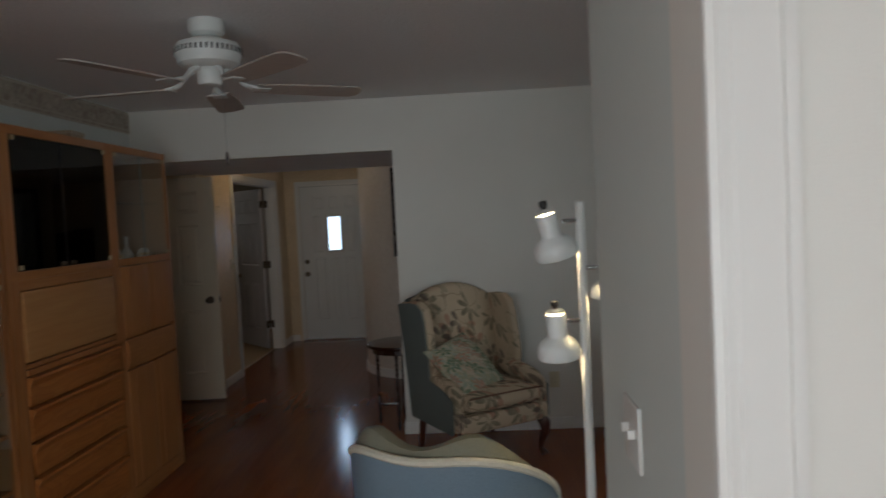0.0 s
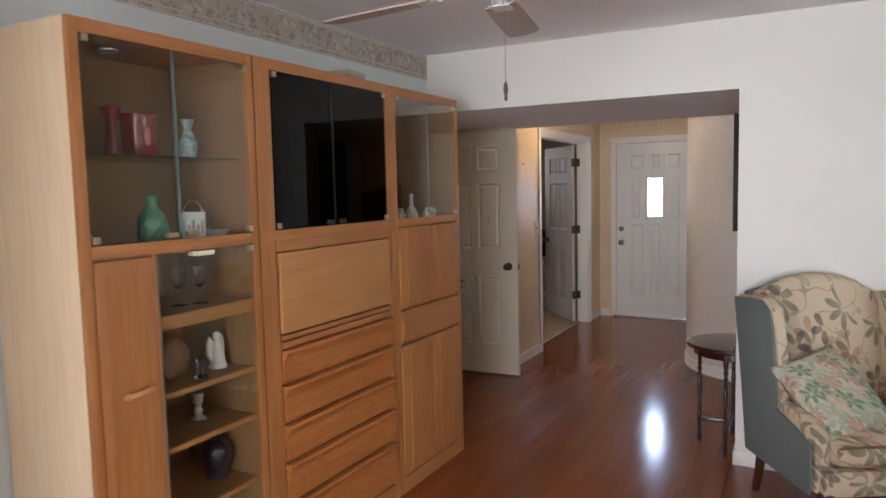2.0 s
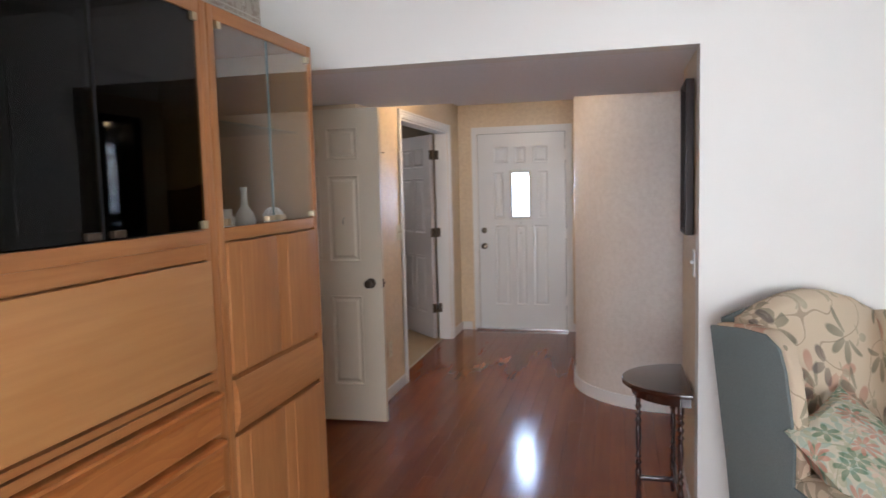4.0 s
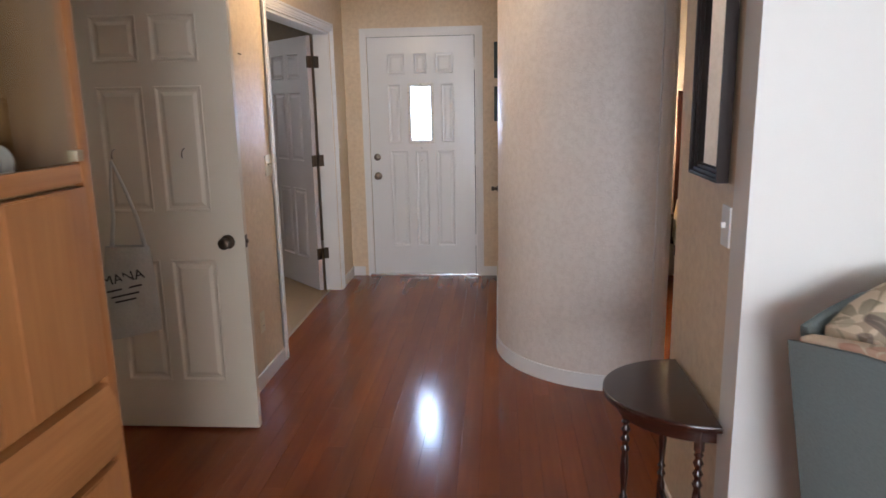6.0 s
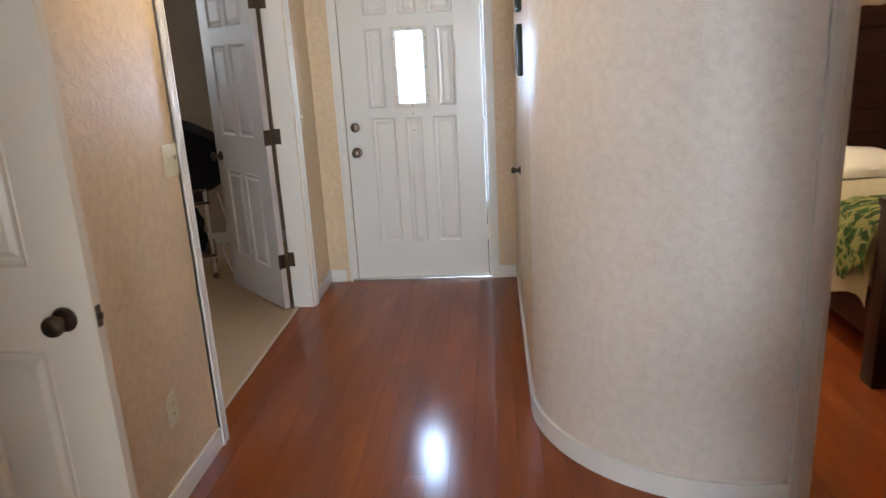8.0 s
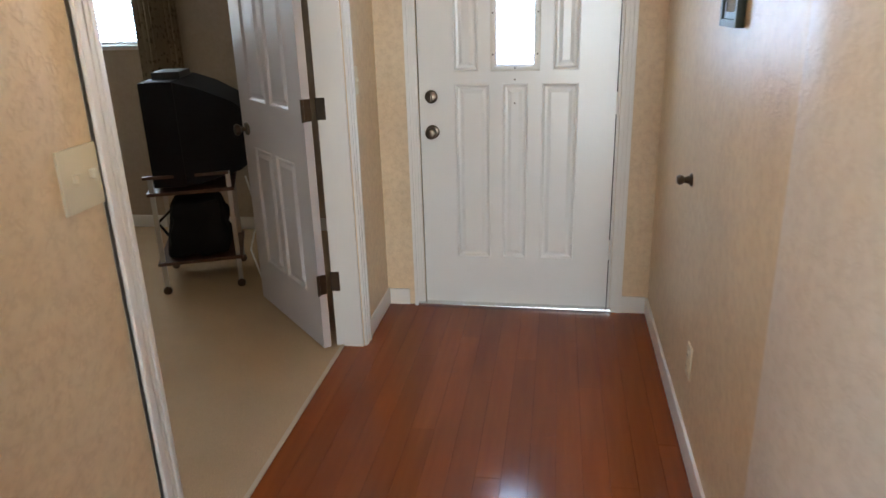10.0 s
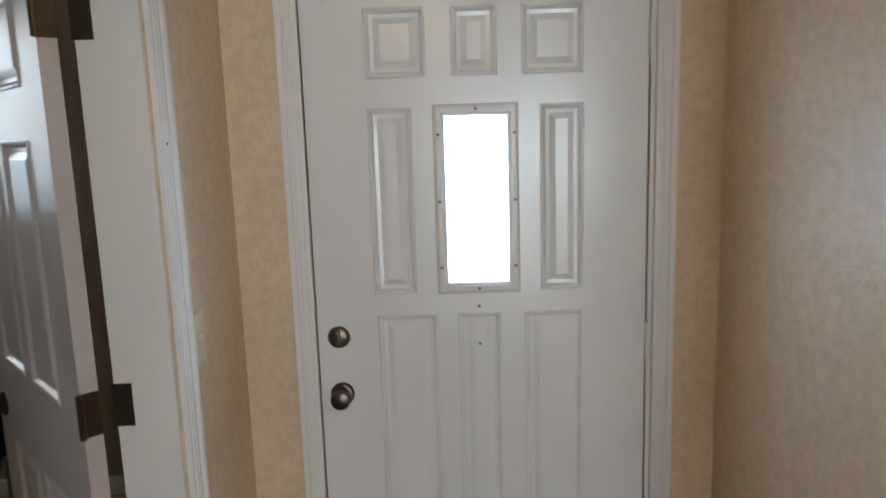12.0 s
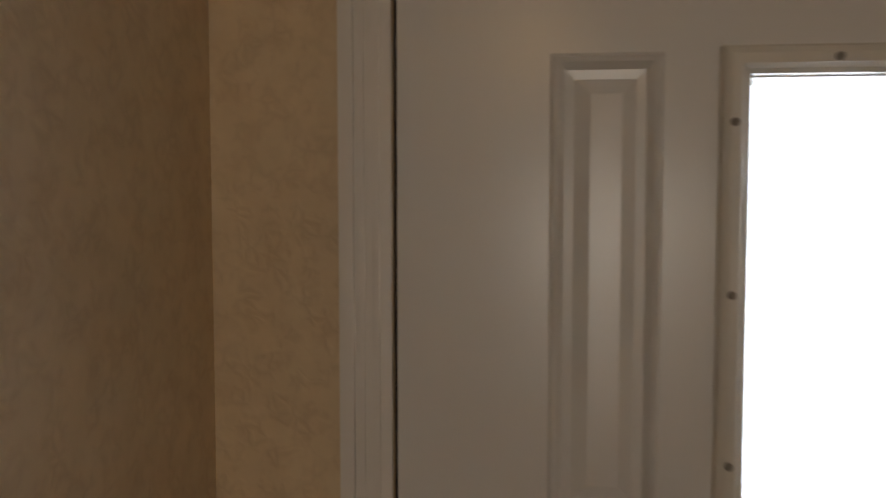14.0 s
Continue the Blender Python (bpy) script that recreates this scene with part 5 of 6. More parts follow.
def tub_chair(m):
    ch = thing("tub_chair", "powder blue tub chair with cream piping and olive lining", "armchair", m=m)

    def shell_line(k, r):
        a = math.pi * (-0.12 + 1.24 * k)
        return Vector((r * math.cos(a) * 1.0, -0.05 - r * math.sin(a) * 0.92 + 0.0, 0))

    def top_z(k):
        return 0.62 + 0.315 * max(0.0, math.sin(math.pi * k)) ** 0.7 - 0.035 * math.exp(-((k - 0.5) / 0.13) ** 2)

    steps = 28
    for name, r0, r1, drop, mt, lab in (("outer_shell", 0.335, 0.32, 0.0, M_BLUE, "powder blue outer cloth"), ("inner_lining", 0.318, 0.235, 0.0, M_OLIVE, "thick grey olive lining")):
        bm = bmesh.new()
        loops = []
        for i in range(steps + 1):
            k = i / steps
            zt = top_z(k) + (0.02 + 0.045 * (math.exp(-((k - 0.33) / 0.1) ** 2) + math.exp(-((k - 0.67) / 0.1) ** 2)) if mt is M_OLIVE else 0)
            ring = [(r0, 0.12), (r0, zt - 0.03), (r0 - (r0 - r1) * 0.25, zt), (r0 - (r0 - r1) * 0.75, zt), (r1, zt - 0.03), (r1, 0.12)]
            loops.append([bm.verts.new(shell_line(k, r) * (1 - 0.12 * (1 - min(z, 0.9) / 0.9)) + Vector((0, 0, z))) for r, z in ring])
        for a, b in zip(loops, loops[1:]):
            for j in range(6):
                bm.faces.new((a[j], a[(j + 1) % 6], b[(j + 1) % 6], b[j]))
        bm.faces.new(loops[0])
        bm.faces.new(loops[-1])
        part(name, bm, mt, ch, lab, smooth=True)
    bm = bmesh.new()
    tube(bm, [shell_line(i / steps, 0.328) * (1 - 0.12 * (1 - min(top_z(i / steps), 0.9) / 0.9)) + Vector((0, 0, top_z(i / steps) + 0.004)) for i in range(steps + 1)], 0.013, 8)
    part("piping", bm, M_CORD, ch, "cream corded edge", smooth=True)
    bm = bmesh.new()
    plump(bm, -0.25, 0.25, -0.27, 0.3, 0.3, 0.46, 0.05, 0.1)
    part("seat_cushion", bm, M_OLIVE, ch, smooth=True)
    bm = bmesh.new()
    plump(bm, -0.27, 0.27, -0.28, 0.29, 0.12, 0.31, 0.03)
    part("seat_base", bm, M_BLUE, ch, smooth=True)
    for x in (-0.2, 0.2):
        for y in (-0.22, 0.22):
            bm = bmesh.new()
            turned(bm, [(0.016, 0), (0.02, 0.02), (0.024, 0.13)], (x, y, 0), 12)
            part("leg", bm, M_LEGS, ch, smooth=True)
    return ch


tub_chair(pose(1.77, 1.945, 0, 0, 0, -22))

# ---- floor lamp with three heads ----
M_LAMP = shade("white_lamp_enamel", (0.78, 0.79, 0.78), 0.3, stain=0.06)
M_BULB = glow("warm_bulb", (1.0, 0.78, 0.45), 200.0)
PX, PY = 2.137, 1.64
lamp = thing("floor_lamp", "white pole floor lamp with three lit cone heads", "floor lamp", m=Matrix.Translation((PX, PY, 0)))
bm = bmesh.new()
turned(bm, [(0.13, 0), (0.132, 0.008), (0.12, 0.022), (0.02, 0.03), (0.0135, 0.04)])
part("base", bm, M_LAMP, lamp, smooth=True)
bm = bmesh.new()
turned(bm, [(0.0125, 0.03), (0.0125, 1.585), (0.013, 1.586), (0.013, 1.598), (0.009, 1.6)], sides=20)
part("pole", bm, M_LAMP, lamp, smooth=True)


def lamp_head(z, out, cone_m):
    """out: the side to which the arm reaches; cone_m: the head's place and tilt."""
    bm = bmesh.new()
    tube(bm, [(out * 0.012, 0, z), (out * 0.05, -0.004, z)], 0.0055, 10)
    arm = part("arm", bm, M_STEEL, lamp, "chrome swivel arm", smooth=True)
    bm = bmesh.new()
    turned(bm, [(0.029, 0.078), (0.033, 0.08), (0.034, 0.075), (0.033, 0.01), (0.037, 0.004), (0.058, -0.01), (0.068, -0.028), (0.07, -0.05), (0.066, -0.064), (0.062, -0.064), (0.065, -0.048), (0.054, -0.014), (0.03, 0.0), (0.029, 0.06)], sides=28, m=cone_m, capped=False)
    part("shade", bm, M_LAMP, lamp, "white stepped metal shade", smooth=True)
    bm = bmesh.new()
    turned(bm, [(0.028, 0.086), (0.03, 0.089), (0.02, 0.096), (0.008, 0.098)], sides=24, m=cone_m)
    part("vent_cap", bm, M_LAMP, lamp, "white cap over the vent gap", smooth=True)
    bm = bmesh.new()
    turned(bm, [(0.008, 0.088), (0.009, 0.104), (0.013, 0.107), (0.013, 0.121), (0.008, 0.124)], sides=14, m=cone_m)
    part("switch_knob", bm, shade("black_bakelite", (0.02, 0.018, 0.016), 0.35), lamp, smooth=True)
    bm = bmesh.new()
    turned(bm, [(0.014, 0.084), (0.014, 0.0), (0.018, -0.02), (0.028, -0.042), (0.024, -0.058), (0.01, -0.064)], sides=16, m=cone_m)
    part("bulb", bm, M_BULB, lamp, "glowing warm bulb", smooth=True)
    lit_bulb = new("lamp_bulb_light", bpy.data.lights.new("lamp_bulb_light", "POINT"))
    lit_bulb.data.energy, lit_bulb.data.color, lit_bulb.data.shadow_soft_size = 2.6, (1.0, 0.68, 0.34), 0.02
    lit_bulb.location = (Matrix.Translation((PX, PY, 0)) @ cone_m) @ Vector((0, 0, -0.075))


lamp_head(1.548, -1, pose(-0.078, -0.004, 1.503, 8, -14, 0) @ Matrix.Scale(0.85, 4))
lamp_head(1.418, 1, pose(0.088, 0.004, 1.375, 0, 14, 0) @ Matrix.Scale(0.85, 4))
lamp_head(1.275, -1, pose(-0.075, -0.006, 1.228, 4, -3, 0) @ Matrix.Scale(0.85, 4))

# ---- ceiling fan ----
M_FAN = shade("white_fan_enamel", (0.74, 0.76, 0.74), 0.35, stain=0.08)
M_BLADE = wood("bleached_blade", (0.50, 0.44, 0.40), (0.38, 0.32, 0.28), 0.45, axis=0, scale=6)
fan = thing("ceiling_fan", "white five-blade ceiling fan at rest with a pull chain", "ceiling fan", m=Matrix.Translation((0.77, 2.66, 0)))
bm = bmesh.new()
turned(bm, [(0.045, 2.375), (0.07, 2.39), (0.075, 2.41), (0.072, 2.444)], sides=32)
part("canopy", bm, M_FAN, fan, smooth=True)
bm = bmesh.new()
turned(bm, [(0.05, 2.245), (0.1, 2.248), (0.125, 2.262), (0.13, 2.285), (0.135, 2.292), (0.135, 2.33), (0.125, 2.345), (0.085, 2.355), (0.06, 2.372), (0.045, 2.376)], sides=40)
motor = part("motor_housing", bm, M_FAN, fan, smooth=True)
for k in range(40):
    a = 2 * math.pi * k / 40
    bm = bmesh.new()
    box(bm, 0.1345, 0.137, -0.004, 0.004, 2.302, 2.324)
    bmesh.ops.rotate(bm, verts=bm.verts[:], cent=(0, 0, 0), matrix=Matrix.Rotation(a, 3, "Z"))
    part("vent_slot", bm, M_SEAL_GAP, motor)
bm = bmesh.new()
turned(bm, [(0.03, 2.174), (0.045, 2.178), (0.05, 2.19), (0.05, 2.228), (0.056, 2.236), (0.052, 2.247)], sides=28)
part("switch_housing", bm, M_FAN, fan, smooth=True)
for k in range(5):
    a = radians(29 + 72 * k)
    turn = Matrix.Rotation(a, 4, "Z")
    bm = bmesh.new()
    tube(bm, [(0.06, 0, 2.244), (0.1, 0, 2.225), (0.14, 0, 2.185), (0.2, 0, 2.17)], [0.012, 0.01, 0.009, 0.008], 8)
    box(bm, 0.17, 0.25, -0.035, 0.035, 2.1635, 2.1675, 0.002)
    for y in (-0.024, 0.024):
        tube(bm, [(0.13, 0, 2.195), (0.16, y * 0.7, 2.178), (0.2, y, 2.169)], 0.005, 6)
    bmesh.ops.transform(bm, verts=bm.verts[:], matrix=turn)
    arm = part("blade_iron", bm, M_FAN, fan, smooth=True)
    bm = bmesh.new()
    outline = [(0.19, -0.05), (0.3, -0.058), (0.55, -0.064), (0.63, -0.062), (0.655, -0.045), (0.665, -0.02), (0.665, 0.02), (0.655, 0.045), (0.63, 0.062), (0.55, 0.064), (0.3, 0.058), (0.19, 0.05)]
    prism(bm, outline, 2, -0.003, 0.003)
    bmesh.ops.transform(bm, verts=bm.verts[:], matrix=turn @ Matrix.Translation((0, 0, 2.171)) @ Matrix.Rotation(radians(-9), 4, "X"))
    part("blade", bm, M_BLADE, fan, "pale wood-grain blade")
bm = bmesh.new()
tube(bm, [(0.024, 0.075, 2.2), (0.024, 0.083, 2.1), (0.024, 0.083, 1.9)], 0.0012, 6)
chain = part("pull_chain", bm, M_STEEL, fan, "thin bead chain")
bm = bmesh.new()
turned(bm, [(0.002, 0.0), (0.006, -0.01), (0.0075, -0.03), (0.004, -0.045), (0.006, -0.055), (0.002, -0.062)], (0.024, 0.083, 1.905), 12)
part("chain_fob", bm, shade("dark_fob", (0.06, 0.05, 0.045), 0.4), chain, smooth=True)

# ---- half-moon table ----
M_DARK = wood("espresso_wood", (0.045, 0.014, 0.008), (0.02, 0.006, 0.004), 0.2, axis=1, scale=9, coat=0.4)
tab = thing("side_table", "dark half-moon side table with turned legs", "table", m=Matrix.Translation((1.276, 5.06, 0)))
bm = bmesh.new()
semi = [(-0.29 * math.sin(math.pi * k / 28), -0.265 * math.cos(math.pi * k / 28)) for k in range(29)]
prism(bm, semi, 2, 0.607, 0.63)
bmesh.ops.bevel(bm, geom=[e for e in bm.edges if abs(e.verts[0].co.z - e.verts[1].co.z) < 1e-5], offset=0.007, segments=3, profile=0.6, affect="EDGES")
part("tabletop", bm, M_DARK, tab, "glossy half-round top", smooth=True)
bm = bmesh.new()
prism(bm, [(x * 0.84 - 0.003, y * 0.86) for x, y in semi], 2, 0.562, 0.607)
part("apron", bm, M_DARK, tab, smooth=True)
beads = [(0.014, 0.61), (0.015, 0.6), (0.015, 0.53), (0.009, 0.524), (0.014, 0.516), (0.009, 0.508)]
for z in (0.49, 0.456, 0.422):
    beads += [(0.009, z + 0.014), (0.0155, z), (0.009, z - 0.014)]
beads += [(0.012, 0.39), (0.014, 0.35), (0.011, 0.3), (0.008, 0.262), (0.0145, 0.25), (0.008, 0.238), (0.0155, 0.22), (0.0085, 0.2), (0.014, 0.18), (0.014, 0.11), (0.009, 0.1), (0.012, 0.06), (0.014, 0.035), (0.009, 0.001)]
for x, y in ((-0.215, 0.0), (-0.045, -0.21), (-0.045, 0.21)):
    bm = bmesh.new()
    turned(bm, beads[::-1], (x, y, 0), 14)
    part("leg", bm, M_DARK, tab, smooth=True)
bm = bmesh.new()
box(bm, -0.056, -0.034, -0.2, 0.2, 0.135, 0.157, 0.004)
box(bm, -0.206, -0.056, -0.011, 0.011, 0.136, 0.156, 0.004)
part("stretcher", bm, M_DARK, tab, smooth=True)


# ---- mirror and pictures ----
def framed(name, m, wide, high, border, depth, mat_frame, mat_face, label, category, face_name, rails=3):
    """A frame whose front looks towards local -y, with stepped rails round its face."""
    ob = thing(name, label, category, m=m)
    for j in range(rails):
        inset = border * j / rails
        d = depth * (1 - 0.28 * j) if j else depth
        w = border / rails
        bm = bmesh.new()
        x0, x1, z0, z1 = -wide / 2 + inset, wide / 2 - inset, -high / 2 + inset, high / 2 - inset
        for a in ((x0, x0 + w, z0, z1), (x1 - w, x1, z0, z1), (x0 + w, x1 - w, z0, z0 + w), (x0 + w, x1 - w, z1 - w, z1)):
            box(bm, a[0], a[1], -d, 0, a[2], a[3], min(w, d) * 0.25)
        part("frame_rail", bm, mat_frame, ob, smooth=True)
    bm = bmesh.new()
    box(bm, -wide / 2 + border * 0.9, wide / 2 - border * 0.9, -0.012, -0.004, -high / 2 + border * 0.9, high / 2 - border * 0.9)
    part(face_name, bm, mat_face, ob)
    return ob


M_MIRROR = shade("silvered_glass", (0.86, 0.87, 0.87), 0.02, metal=1.0)
M_FRAME = shade("ebony_frame", (0.022, 0.012, 0.009), 0.5, stain=0.2, stain_scale=12, spec=0.2)
framed("wall_mirror", pose(1.287, 5.065, 1.625, 0, 0, -91), 0.31, 0.66, 0.042, 0.034, M_FRAME, M_MIRROR, "tall mirror in a ridged dark frame", "mirror", "mirror_glass", 4)
M_GREEN_FR = shade("dark_green_frame", (0.012, 0.024, 0.02), 0.5, stain=0.2)
M_ART = blossom("small_print", (0.62, 0.60, 0.52), [((0.4, 0.42, 0.36), 1.6, 0.36)], 26, 0.5)
for zz in (1.5, 1.78):
    fr = framed("framed_picture", pose(0.6545, 7.755, zz), 0.19, 0.225, 0.04, 0.024, M_GREEN_FR, M_ART, "small dark green picture frame on the hall wall", "picture", "print", 2)
    fr.matrix_world = pose(0.6545, 7.755, zz, 0, 0, -90)
    bm = bmesh.new()
    box(bm, -0.058, 0.058, -0.017, -0.015, -0.076, 0.076)
    gl = part("pane", bm, pane_glass("picture_glass", (0.95, 0.95, 0.95), 0.06), fr)
    gl.visible_shadow = False

# ---- tote bag on the closet door ----
M_TOTE = shade("off_white_canvas", (0.62, 0.59, 0.52), 0.95, grain=0.3, grain_scale=200, stain=0.2, stain_scale=9, bump=0.6, bump_scale=60)
bag = thing("tote_bag", "off-white tote bag with dark print hanging on a hook", "bag", m=pose(-1.025, 5.962, 0.5) @ Matrix.Diagonal((1.15, 1.0, 1.0, 1)))
bm = bmesh.new()
rows, cols = 12, 10
for side in (-1, 1):
    sheet = []
    for r in range(rows + 1):
        w = r / rows
        half = 0.125 - 0.035 * w ** 1.5
        line = []
        for c in range(cols + 1):
            u = c / cols * 2 - 1
            bulge = 0.045 * (1 - u * u) ** 0.5 * (0.35 + 0.65 * math.sin(math.pi * min(1, 0.15 + 0.8 * (1 - w))))
            wob = 0.008 * noise.noise(Vector((u * 2.2, w * 3, side)))
            line.append(bm.verts.new((u * half + 0.02 * w, -0.05 + side * bulge - 0.012 + abs(wob), w * 0.42 + 0.03 * u * (1 - w))))
        sheet.append(line)
    for r in range(rows):
        for c in range(cols):
            bm.faces.new((sheet[r][c], sheet[r][c + 1], sheet[r + 1][c + 1], sheet[r + 1][c]))
bmesh.ops.remove_doubles(bm, verts=bm.verts[:], dist=0.002)
part("sack", bm, M_TOTE, bag, "creased canvas sack", smooth=True)
for dx in (-0.06, 0.075):
    bm = bmesh.new()
    pts = [(dx + 0.01, -0.045, 0.41), (dx * 0.7 + 0.01, -0.042, 0.55), (dx * 0.4 - 0.006, -0.04, 0.68), (-0.018, -0.036, 0.8), (dx * 0.2 + 0.005, -0.03, 0.7)]
    tube(bm, pts[:4], [0.009, 0.008, 0.007, 0.005], 8)
    part("strap", bm, M_TOTE, bag, smooth=True)
M_PRINT = shade("dark_print", (0.06, 0.055, 0.06), 0.9)
cu = bpy.data.curves.new("lettering", "FONT")
cu.body, cu.size, cu.align_x, cu.extrude = "MANA", 0.062, "CENTER", 0.0006
tmp = new("lettering", cu)
bpy.context.view_layer.update()
mesh = bpy.data.meshes.new_from_object(tmp.evaluated_get(bpy.context.evaluated_depsgraph_get()))
bpy.data.objects.remove(tmp)
mesh.materials.clear()
mesh.materials.append(M_PRINT)
text = new("printed_word", mesh)
text.matrix_basis = pose(0.012, -0.104, 0.265, 90, 0, 0) @ Matrix.Rotation(radians(14), 4, "Z")
text.parent = bag
for k, (w, z) in enumerate(((0.15, 0.235), (0.12, 0.205), (0.09, 0.18))):
    bm = bmesh.new()
    box(bm, -w / 2, w / 2, -0.0008, 0, -0.004, 0.004)
    bar = part("print_bar", bm, M_PRINT, bag)
    bar.matrix_basis = pose(0.01, -0.1045, z, 0, -14, 0)


# ---- study: television cart, window ----
M_BLACK = shade("matte_black_plastic", (0.006, 0.006, 0.009), 0.65, stain=0.2, stain_scale=8, spec=0.2)
M_CHROME = shade("dull_chrome", (0.55, 0.53, 0.5), 0.3, metal=1.0)
M_WALNUT = wood("walnut_veneer", (0.10, 0.045, 0.022), (0.05, 0.02, 0.01), 0.4, axis=0, scale=8)
CART = pose(-1.785, 9.265, 0, 0, 0, 23)
cart = thing("tv_cart", "rolling television cart with chrome legs and walnut shelves", "cart", m=CART)
for x in (-0.195, 0.195):
    for y in (-0.21, 0.21):
        bm = bmesh.new()
        box(bm, x - 0.012, x + 0.012, y - 0.008, y + 0.008, 0.045, 0.66, 0.002)
        part("leg", bm, M_CHROME, cart)
        bm = bmesh.new()
        turned(bm, [(0.006, -0.012), (0.022, -0.012), (0.024, 0), (0.022, 0.012), (0.006, 0.012)], sides=16, m=Matrix.Translation((x, y, 0.024)) @ Matrix.Rotation(radians(90), 4, "X"))
        part("caster", bm, M_BRASS, cart, "small brass caster", smooth=True)
        bm = bmesh.new()
        box(bm, x - 0.006, x + 0.006, y - 0.016, y + 0.016, 0.03, 0.05, 0.002)
        part("caster_fork", bm, M_BRASS, cart)
for z, n in ((0.575, "top_shelf"), (0.19, "low_shelf")):
    bm = bmesh.new()
    box(bm, -0.22, 0.22, -0.235, 0.235, z - 0.018, z, 0.003)
    part(n, bm, M_WALNUT, cart)
bm = bmesh.new()
box(bm, -0.23, 0.2, -0.225, -0.205, 0.645, 0.662, 0.003)
part("push_rail", bm, M_WALNUT, cart, "walnut hand rail")
tvs = thing("television", "old black tube television on the cart", "television", m=CART @ pose(0.05, 0.0, 0.575, 0, 0, -8))
bm = bmesh.new()
vs = box(bm, -0.2, -0.03, -0.24, 0.3, 0.02, 0.56, 0.015)
part("front_case", bm, M_BLACK, tvs, smooth=True)
bm = bmesh.new()
loops = []
for x, y0, y1, z0, z1 in ((-0.03, -0.235, 0.295, 0.025, 0.555), (0.08, -0.21, 0.27, 0.04, 0.52), (0.24, -0.16, 0.22, 0.08, 0.44), (0.3, -0.14, 0.2, 0.12, 0.38)):
    loops.append([bm.verts.new((x, y, z)) for y, z in ((y0, z0), (y1, z0), (y1, z1), (y0, z1))])
for a, b in zip(loops, loops[1:]):
    for k in range(4):
        bm.faces.new((a[k], a[(k + 1) % 4], b[(k + 1) % 4], b[k]))
bm.faces.new(loops[0])
bm.faces.new(loops[-1])
part("tube_housing", bm, M_BLACK, tvs, smooth=True)
bm = bmesh.new()
box(bm, -0.206, -0.198, -0.2, 0.26, 0.08, 0.52, 0.004)
part("screen", bm, shade("grey_screen", (0.03, 0.035, 0.035), 0.1, coat=0.4), tvs)
bm = bmesh.new()
box(bm, -0.2, 0.02, -0.1, 0.18, 0.0, 0.02)
part("foot", bm, M_BLACK, tvs)
box_top = thing("cable_box", "flat black cable box on top of the television", "cable box", m=CART @ pose(-0.03, 0.03, 1.1355, 0, 0, -8))
bm = bmesh.new()
box(bm, -0.08, 0.06, -0.12, 0.12, 0, 0.035, 0.004)
part("case", bm, shade("charcoal_plastic", (0.035, 0.037, 0.04), 0.5), box_top)
sack = thing("duffel_bag", "slumped black nylon bag on the cart's low shelf", "bag", m=CART @ pose(-0.0, -0.02, 0.1905))
bm = bmesh.new()
plump(bm, -0.17, 0.17, -0.19, 0.19, 0.0, 0.31, 0.05, 0.02)
bmesh.ops.subdivide_edges(bm, edges=bm.edges[:], cuts=1, use_grid_fill=True)
for v in bm.verts:
    k = v.co.z / 0.31
    v.co.x *= 1 - 0.25 * k
    v.co.y *= 1 - 0.3 * k
    v.co += Vector((1, 1, 0.6)) * 0.022 * noise.noise(v.co * 13)
    v.co.z = max(v.co.z, 0.0)
part("sack", bm, shade("black_nylon", (0.008, 0.008, 0.009), 0.75, spec=0.15, bump=0.5, bump_scale=40), sack, smooth=True)
bm = bmesh.new()
tube(bm, [(-0.16, -0.1, 0.12), (-0.2, -0.12, 0.2), (-0.12, -0.12, 0.27), (0.02, -0.1, 0.26)], 0.008, 8)
part("strap", bm, M_BLACK, sack, smooth=True)
for k, pts in enumerate((((-1.45, 9.2, 0.62), (-1.42, 9.24, 0.4), (-1.47, 9.2, 0.2), (-1.40, 9.15, 0.05), (-1.32, 9.1, 0.012), (-1.2, 9.2, 0.012)), ((-1.43, 9.28, 0.6), (-1.38, 9.3, 0.45), (-1.43, 9.26, 0.3), (-1.36, 9.3, 0.1), (-1.25, 9.4, 0.012)))):
    bm = bmesh.new()
    tube(bm, pts, 0.005, 8)
    single("power_cord", bm, M_PLATE if k == 0 else M_BLACK, "loose power cord hanging behind the cart", "cord", smooth=True)

win = thing("window_1", "study window with white blinds", "window", kind="structure")
bm = bmesh.new()
for a in ((-3.45, -3.4, 1.23, 2.25), (-2.55, -2.5, 1.23, 2.25), (-3.4, -2.55, 1.23, 1.28), (-3.4, -2.55, 2.2, 2.25), (-3.4, -2.55, 1.72, 1.75)):
    box(bm, a[0], a[1], 10.18, 10.24, a[2], a[3], 0.004)
part("window_frame", bm, M_TRIM, win)
bm = bmesh.new()
box(bm, -3.4, -2.55, 10.205, 10.21, 1.28, 2.2)
pn = part("pane", bm, pane_glass("window_pane", (0.96, 0.98, 0.98)), win)
pn.visible_shadow = False
blind = thing("window_blind", "white slatted blind half open in the study window", "blind")
slat = None
for k in range(40):
    z = 1.26 + k * 0.0242
    if slat is None:
        bm = bmesh.new()
        box(bm, -0.46, 0.46, -0.011, 0.011, -0.0012, 0.0012)
        slat = part("slat", bm, M_PLATE, blind)
        mesh_slat = slat.data
    else:
        slat = new("slat", mesh_slat)
        slat.parent = blind
    slat.matrix_basis = pose(-2.975, 10.17, z, 28, 0, 0)
curtain = thing("curtain", "tan patterned curtain beside the study window", "curtain")
bm = bmesh.new()
